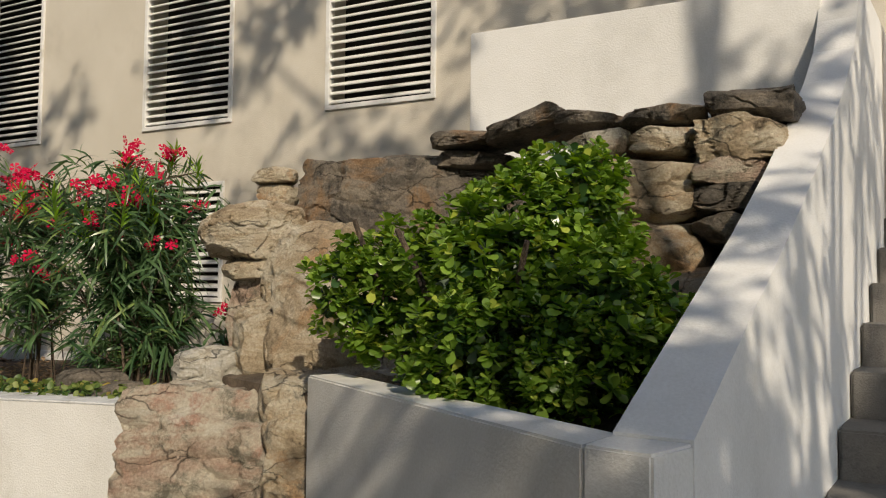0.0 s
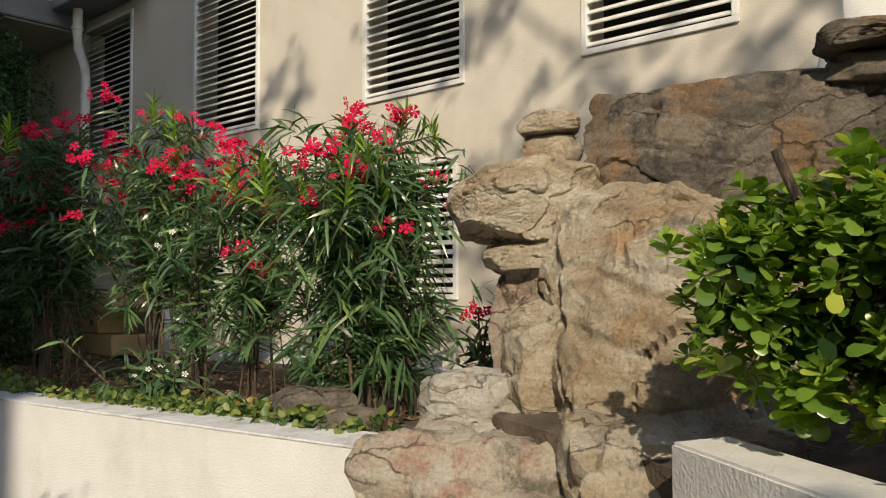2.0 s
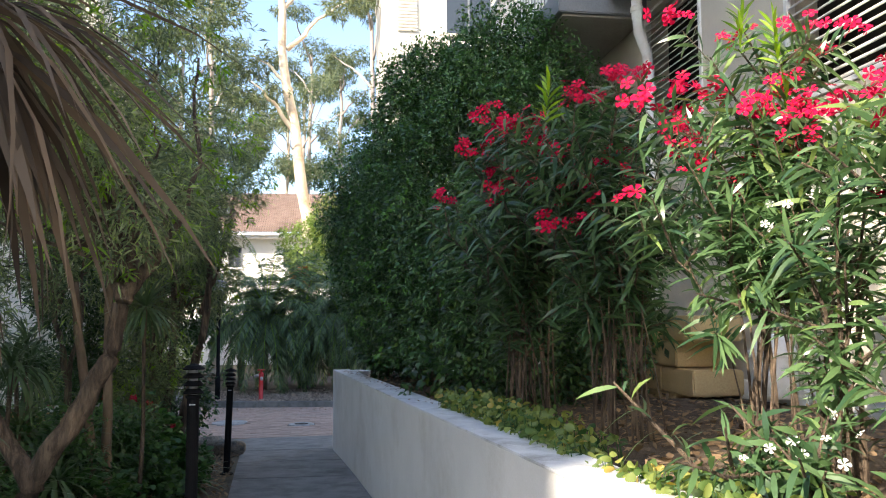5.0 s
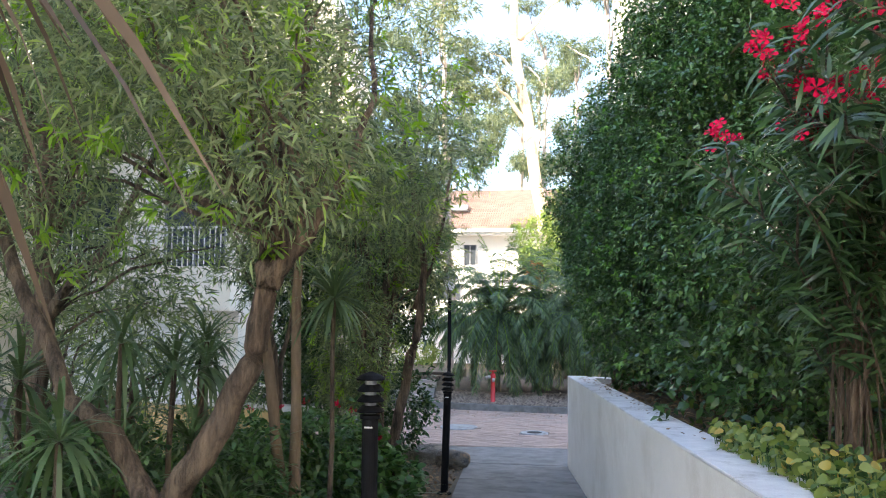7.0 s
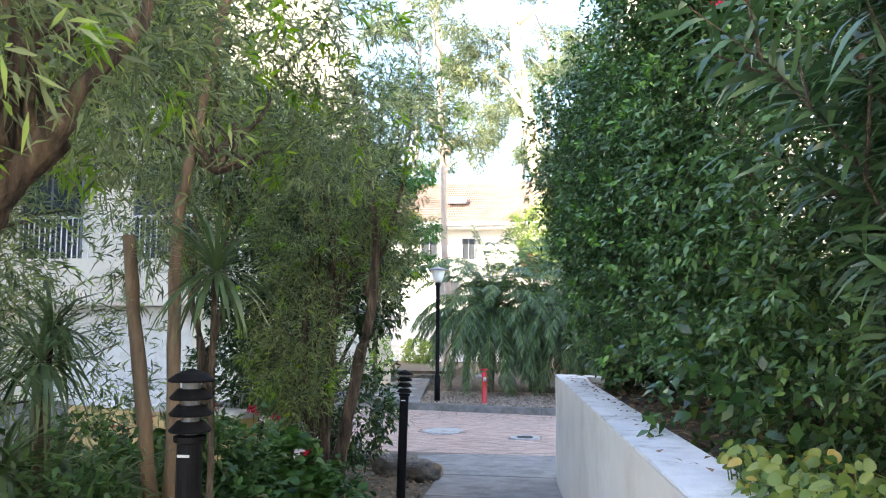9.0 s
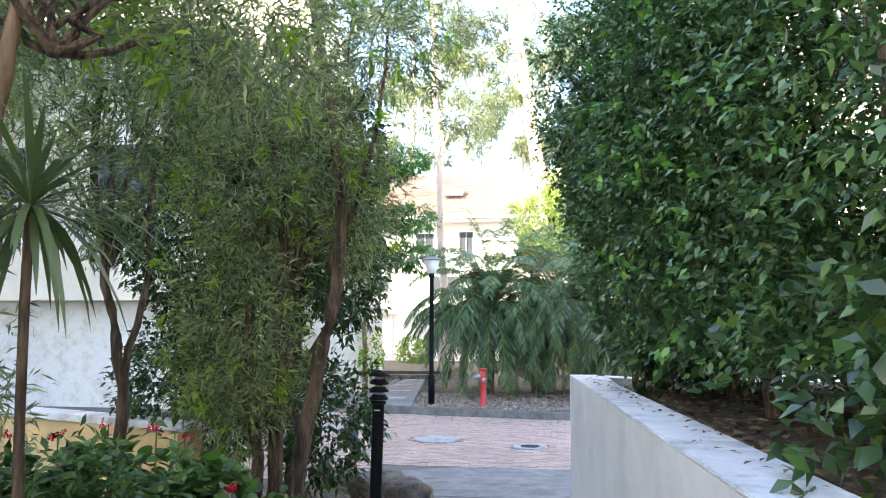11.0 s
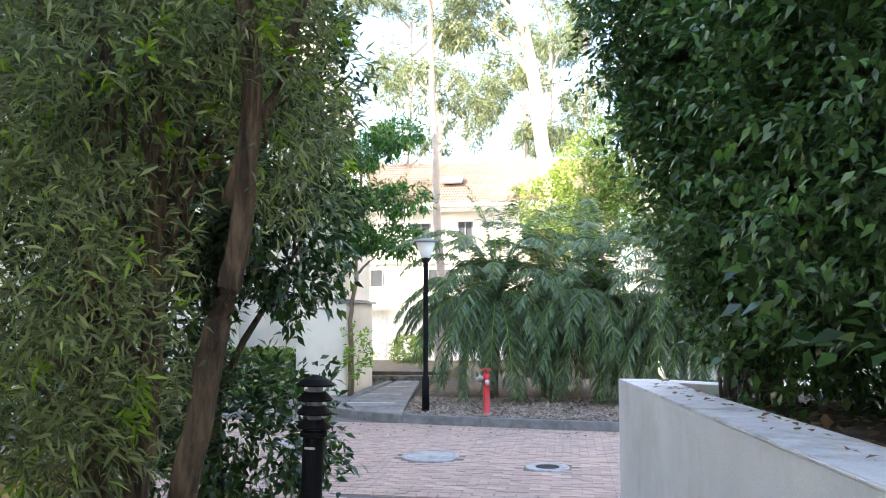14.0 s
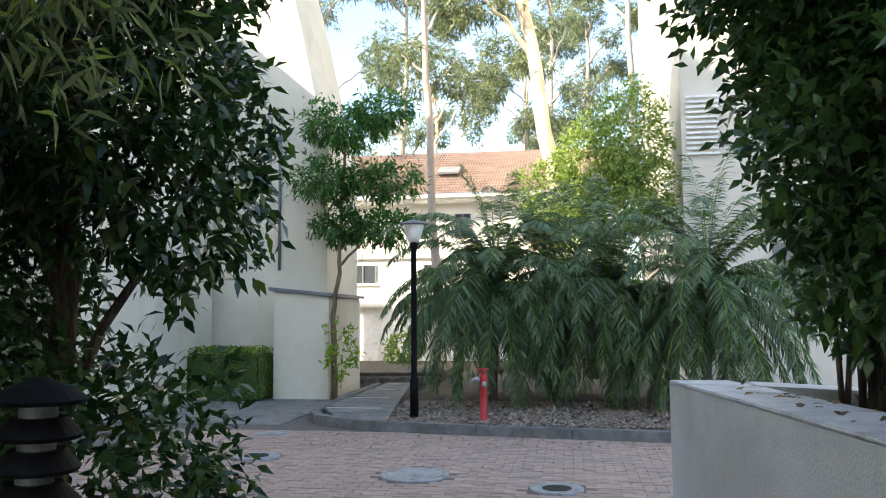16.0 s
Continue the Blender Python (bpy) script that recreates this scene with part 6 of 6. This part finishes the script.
limbs(t, "stem", (0, 0, -0.1), [(0.15, 0, 3.2)], 0.04, 0.02, M_BARK, 0.05, 95)
lb = thing("lime_bush", -3.2, 37.6, 0, "small lime-green bush in front of the townhouse", "shrub")
crown("foliage", lb, [(0, 0, 0.45, 0.7, 0.5, 0.5)], 220, 9, 0.1, 0.10, 0.03, M_SUNBUSH, OVAL, 0.2, 0.5)


def gum(x, y, top, bend, r, mat, clumps, label, seed, forks=4, lo=0.5, spread=2.6):
    o = thing("gum_tree", x, y, 0, label, "tree", "tall gum trees")
    limbs(o, "trunk", (0, 0, -0.2), [(bend[0] * 0.3, 0, top * 0.35), (bend[0] * 0.8, 0, top * 0.7), (bend[0], bend[1], top)], r, r * 0.35, mat, 0.12, seed, 12)
    rnd = random.Random(seed)
    blobs = []
    for k in range(forks):
        h = top * (lo + (0.95 - lo) * k / max(1, forks - 1))
        a = rnd.uniform(0, 6.28)
        s = spread * rnd.uniform(0.6, 1.1)
        t0 = h / top
        b0 = (bend[0] * t0, 0, h)
        e = (b0[0] + math.cos(a) * s, math.sin(a) * s, h + s * 0.9)
        limbs(o, "limb", b0, [((b0[0] + e[0]) / 2, e[1] / 2, h + s * 0.55), e], r * 0.35, r * 0.08, mat, 0.15, seed + k * 5, 7)
        for q in range(3):
            blobs.append((e[0] + rnd.uniform(-0.8, 0.8), e[1] + rnd.uniform(-0.8, 0.8), e[2] + rnd.uniform(-0.9, 0.6), rnd.uniform(0.5, 1.0), rnd.uniform(0.5, 1.0), rnd.uniform(0.35, 0.7)))
    blobs.append((bend[0], bend[1], top + 0.3, 1.2, 1.2, 0.8))
    crown("foliage", o, blobs, clumps, 10, 0.25, 0.18, 0.026, M_GUMLEAF, OVAL, 0.7, 0.2, 0.2)
    return o


gum(2.3, 36.0, 17, (-2.0, 0), 0.33, M_GUMBARK, 900, "tall smooth cream-barked gum tree in sun", 101, 5, 0.55, 2.8)
gum(-1.55, 34.0, 14, (-0.35, 0), 0.16, M_GUMBARK_GREY, 800, "slender forked gum tree with grey bark", 107, 6, 0.48, 2.2)
gum(0.2, 46.0, 13, (0.3, 0), 0.14, M_GUMBARK, 800, "pale gum tree beyond the roof", 113, 6, 0.6, 1.8)
gum(-6.5, 52.0, 18, (0.5, 0), 0.25, M_GUMBARK_GREY, 1000, "gum tree far behind the townhouse", 119, 6, 0.5, 3.0)
gum(5.5, 48.0, 19, (-0.6, 0), 0.25, M_GUMBARK_GREY, 1000, "gum tree far behind the townhouse", 127, 6, 0.5, 3.2)
gum(1.0, 58.0, 20, (0.4, 0), 0.25, M_GUMBARK_GREY, 1000, "distant gum tree over the roofs", 131, 6, 0.5, 3.2)
gum(-3.6, 45.0, 12, (0.3, 0), 0.16, M_GUMBARK, 900, "pale gum tree behind the tiled roof", 211, 7, 0.5, 2.4)
gum(3.6, 54.0, 17, (-0.3, 0), 0.22, M_GUMBARK_GREY, 1200, "spreading gum tree far beyond the roofs", 223, 7, 0.42, 3.4)
gum(-9.5, 46.0, 15, (0.5, 0), 0.20, M_GUMBARK_GREY, 1100, "gum tree rising behind the cream building", 227, 7, 0.45, 3.0)
gum(0.5, 66.0, 20, (0.2, 0), 0.22, M_GUMBARK_GREY, 1300, "far gum tree closing the view", 229, 7, 0.35, 4.0)
# mostly unseen trees on the open side of the path, added to shade and dapple the wall
def shade_tree(x, y, h, blobs, clumps, label, seed):
    o = thing("shade_tree", x, y, level(y), label, "tree", "shade trees")
    limbs(o, "trunk", (0, 0, -0.2), [(0.1, 0.1, h * 0.4), (0.0, 0.2, h * 0.75)], 0.14, 0.06, M_BARK, 0.12, seed, 10)
    for k, b in enumerate(blobs):
        limbs(o, "limb", (0.05, 0.1, h * 0.42 + 0.2 * k), [(b[0] * 0.6, b[1] * 0.6, b[2] - 0.5), b[:3]], 0.05, 0.012, M_BARK, 0.12, seed + 3 * k, 6)
    crown("foliage", o, blobs, clumps, 9, 0.20, 0.13, 0.030, M_BROAD, OVAL, 0.3, 0.2)


shade_tree(-1.6, -3.0, 8.0, [(1.9, 1.8, 7.6, 1.0, 0.9, 0.6), (1.0, 3.0, 7.0, 0.9, 0.9, 0.6), (2.6, 0.6, 8.4, 1.0, 1.0, 0.6), (1.4, 0.6, 6.2, 0.9, 0.8, 0.5), (2.7, 2.6, 8.8, 0.9, 0.9, 0.5), (1.8, 4.4, 8.0, 0.9, 0.9, 0.5), (3.2, 1.4, 6.9, 0.8, 0.8, 0.5)], 520, "open-crowned tree whose shade dapples the building", 137)
shade_tree(-2.0, -5.6, 8.0, [(1.6, 0.4, 5.6, 1.0, 0.9, 0.6), (2.4, 1.6, 6.4, 1.0, 1.0, 0.6), (0.9, 1.6, 4.6, 0.9, 0.9, 0.5), (3.2, 0.6, 7.0, 0.9, 0.9, 0.6), (1.8, 1.0, 7.8, 0.9, 0.9, 0.6), (1.1, 3.7, 4.4, 1.1, 1.0, 0.7), (0.5, 4.7, 4.1, 0.9, 0.9, 0.6), (1.9, 3.0, 4.4, 0.8, 0.8, 0.6), (0.9, 4.0, 3.8, 0.8, 0.8, 0.6), (1.4, 4.4, 3.3, 0.7, 0.6, 0.5)], 900, "open-crowned tree whose shade dapples the stair", 149)
shade_tree(-2.0, 3.6, 7.0, [(0.2, 0.6, 4.6, 1.0, 1.0, 0.7), (1.0, 1.6, 5.4, 1.1, 1.0, 0.8), (0.6, 1.8, 6.6, 1.0, 1.0, 0.8), (-0.6, 0.4, 6.2, 0.9, 0.9, 0.7), (0.0, 3.0, 4.8, 1.0, 1.0, 0.8), (-0.8, 2.6, 6.2, 1.0, 1.0, 0.8), (0.4, -0.5, 3.7, 0.9, 0.8, 0.5), (0.3, 0.6, 3.6, 0.9, 0.8, 0.5), (0.3, -1.2, 8.5, 0.9, 0.8, 0.6), (0.7, 0.4, 8.8, 0.9, 0.9, 0.6), (0.0, -0.4, 9.6, 0.9, 0.9, 0.6), (0.5, 1.8, 8.2, 1.0, 0.9, 0.6)], 800, "open unseen tree beside the oleander bed, added to shade the wall", 151)
shade_tree(-2.2, 8.4, 7.5, [(0.2, 0.6, 4.8, 1.2, 1.2, 0.8), (-0.4, 1.8, 5.6, 1.2, 1.2, 0.9), (0.8, 1.6, 6.6, 1.2, 1.2, 0.9), (-0.6, -0.6, 6.4, 1.1, 1.1, 0.8), (0.9, -0.8, 5.4, 1.1, 1.1, 0.8), (-0.8, 3.0, 6.2, 1.2, 1.2, 0.9)], 550, "open tree beside the path, added to shade it", 157)
shade_tree(-4.4, 15.0, 9.0, [(0.2, 0.6, 5.2, 1.5, 1.4, 1.0), (-0.4, 2.2, 6.4, 1.5, 1.5, 1.0), (1.2, 1.6, 7.4, 1.4, 1.4, 1.0), (0.6, -0.6, 7.4, 1.4, 1.4, 1.0), (1.2, 3.4, 8.2, 1.5, 1.5, 1.0), (0.8, 3.6, 6.2, 1.4, 1.4, 1.0)], 1400, "dense tree added to shade the brick road", 163)
shade_tree(-9.4, 20.6, 9.5, [(0.2, 0.6, 6.0, 1.6, 1.5, 1.0), (-0.4, 2.0, 7.4, 1.6, 1.5, 1.0), (1.4, 1.4, 8.2, 1.5, 1.5, 1.1), (0.6, -0.8, 8.6, 1.5, 1.5, 1.0), (1.4, 2.6, 6.8, 1.4, 1.4, 0.9), (0.4, 0.4, 4.6, 1.4, 1.4, 0.8)], 1300, "dense tree added to shade the cream building", 167)

# ---- brick pavers ----
bm = box_bm(-0.0985, 0.0985, -0.0485, 0.0485, -0.03, 0.0, 0.004)
paver_me = bpy.data.meshes.new("brick")
bm.to_mesh(paver_me)
bm.free()
paver_me.materials.append(M_PAVER)
far_v, far_f = [], []
near = 0
for j in range(66):
    y = 15.98 + j * 0.1
    for i in range(-16, 33):
        x = i * 0.2 + (0.1 if j % 2 else 0.0)
        if y < 17.8 and 0.1 < x < 4.2:
            continue
        if any((x - cx) ** 2 + (y - cy) ** 2 < (cr + 0.03) ** 2 for cx, cy, cr in ((0.60, 19.82, 0.33), (1.95, 19.36, 0.235), (-1.30, 20.6, 0.25))):
            continue
        z = random.uniform(-0.004, 0.003)
        if 18.0 < y < 20.1 and 0.2 < x < 2.7 and near < 300:
            b = new("brick", paver_me)
            b.parent = road
            b.location = (x, y, z)
            b.rotation_euler = (random.uniform(-0.01, 0.01), random.uniform(-0.01, 0.01), random.uniform(-0.015, 0.015))
            near += 1
        else:
            k = len(far_v)
            far_v += [(x - 0.0985, y - 0.0485, z - 0.02), (x + 0.0985, y - 0.0485, z - 0.02), (x + 0.0985, y + 0.0485, z - 0.02), (x - 0.0985, y + 0.0485, z - 0.02),
                      (x - 0.094, y - 0.044, z), (x + 0.094, y - 0.044, z), (x + 0.094, y + 0.044, z), (x - 0.094, y + 0.044, z)]
            far_f += [(k + 4, k + 5, k + 6, k + 7), (k, k + 1, k + 5, k + 4), (k + 1, k + 2, k + 6, k + 5), (k + 2, k + 3, k + 7, k + 6), (k + 3, k, k + 4, k + 7)]
far = link_mesh("brick_field", far_v, far_f, M_PAVER, road)
far["kind"] = "stuff"
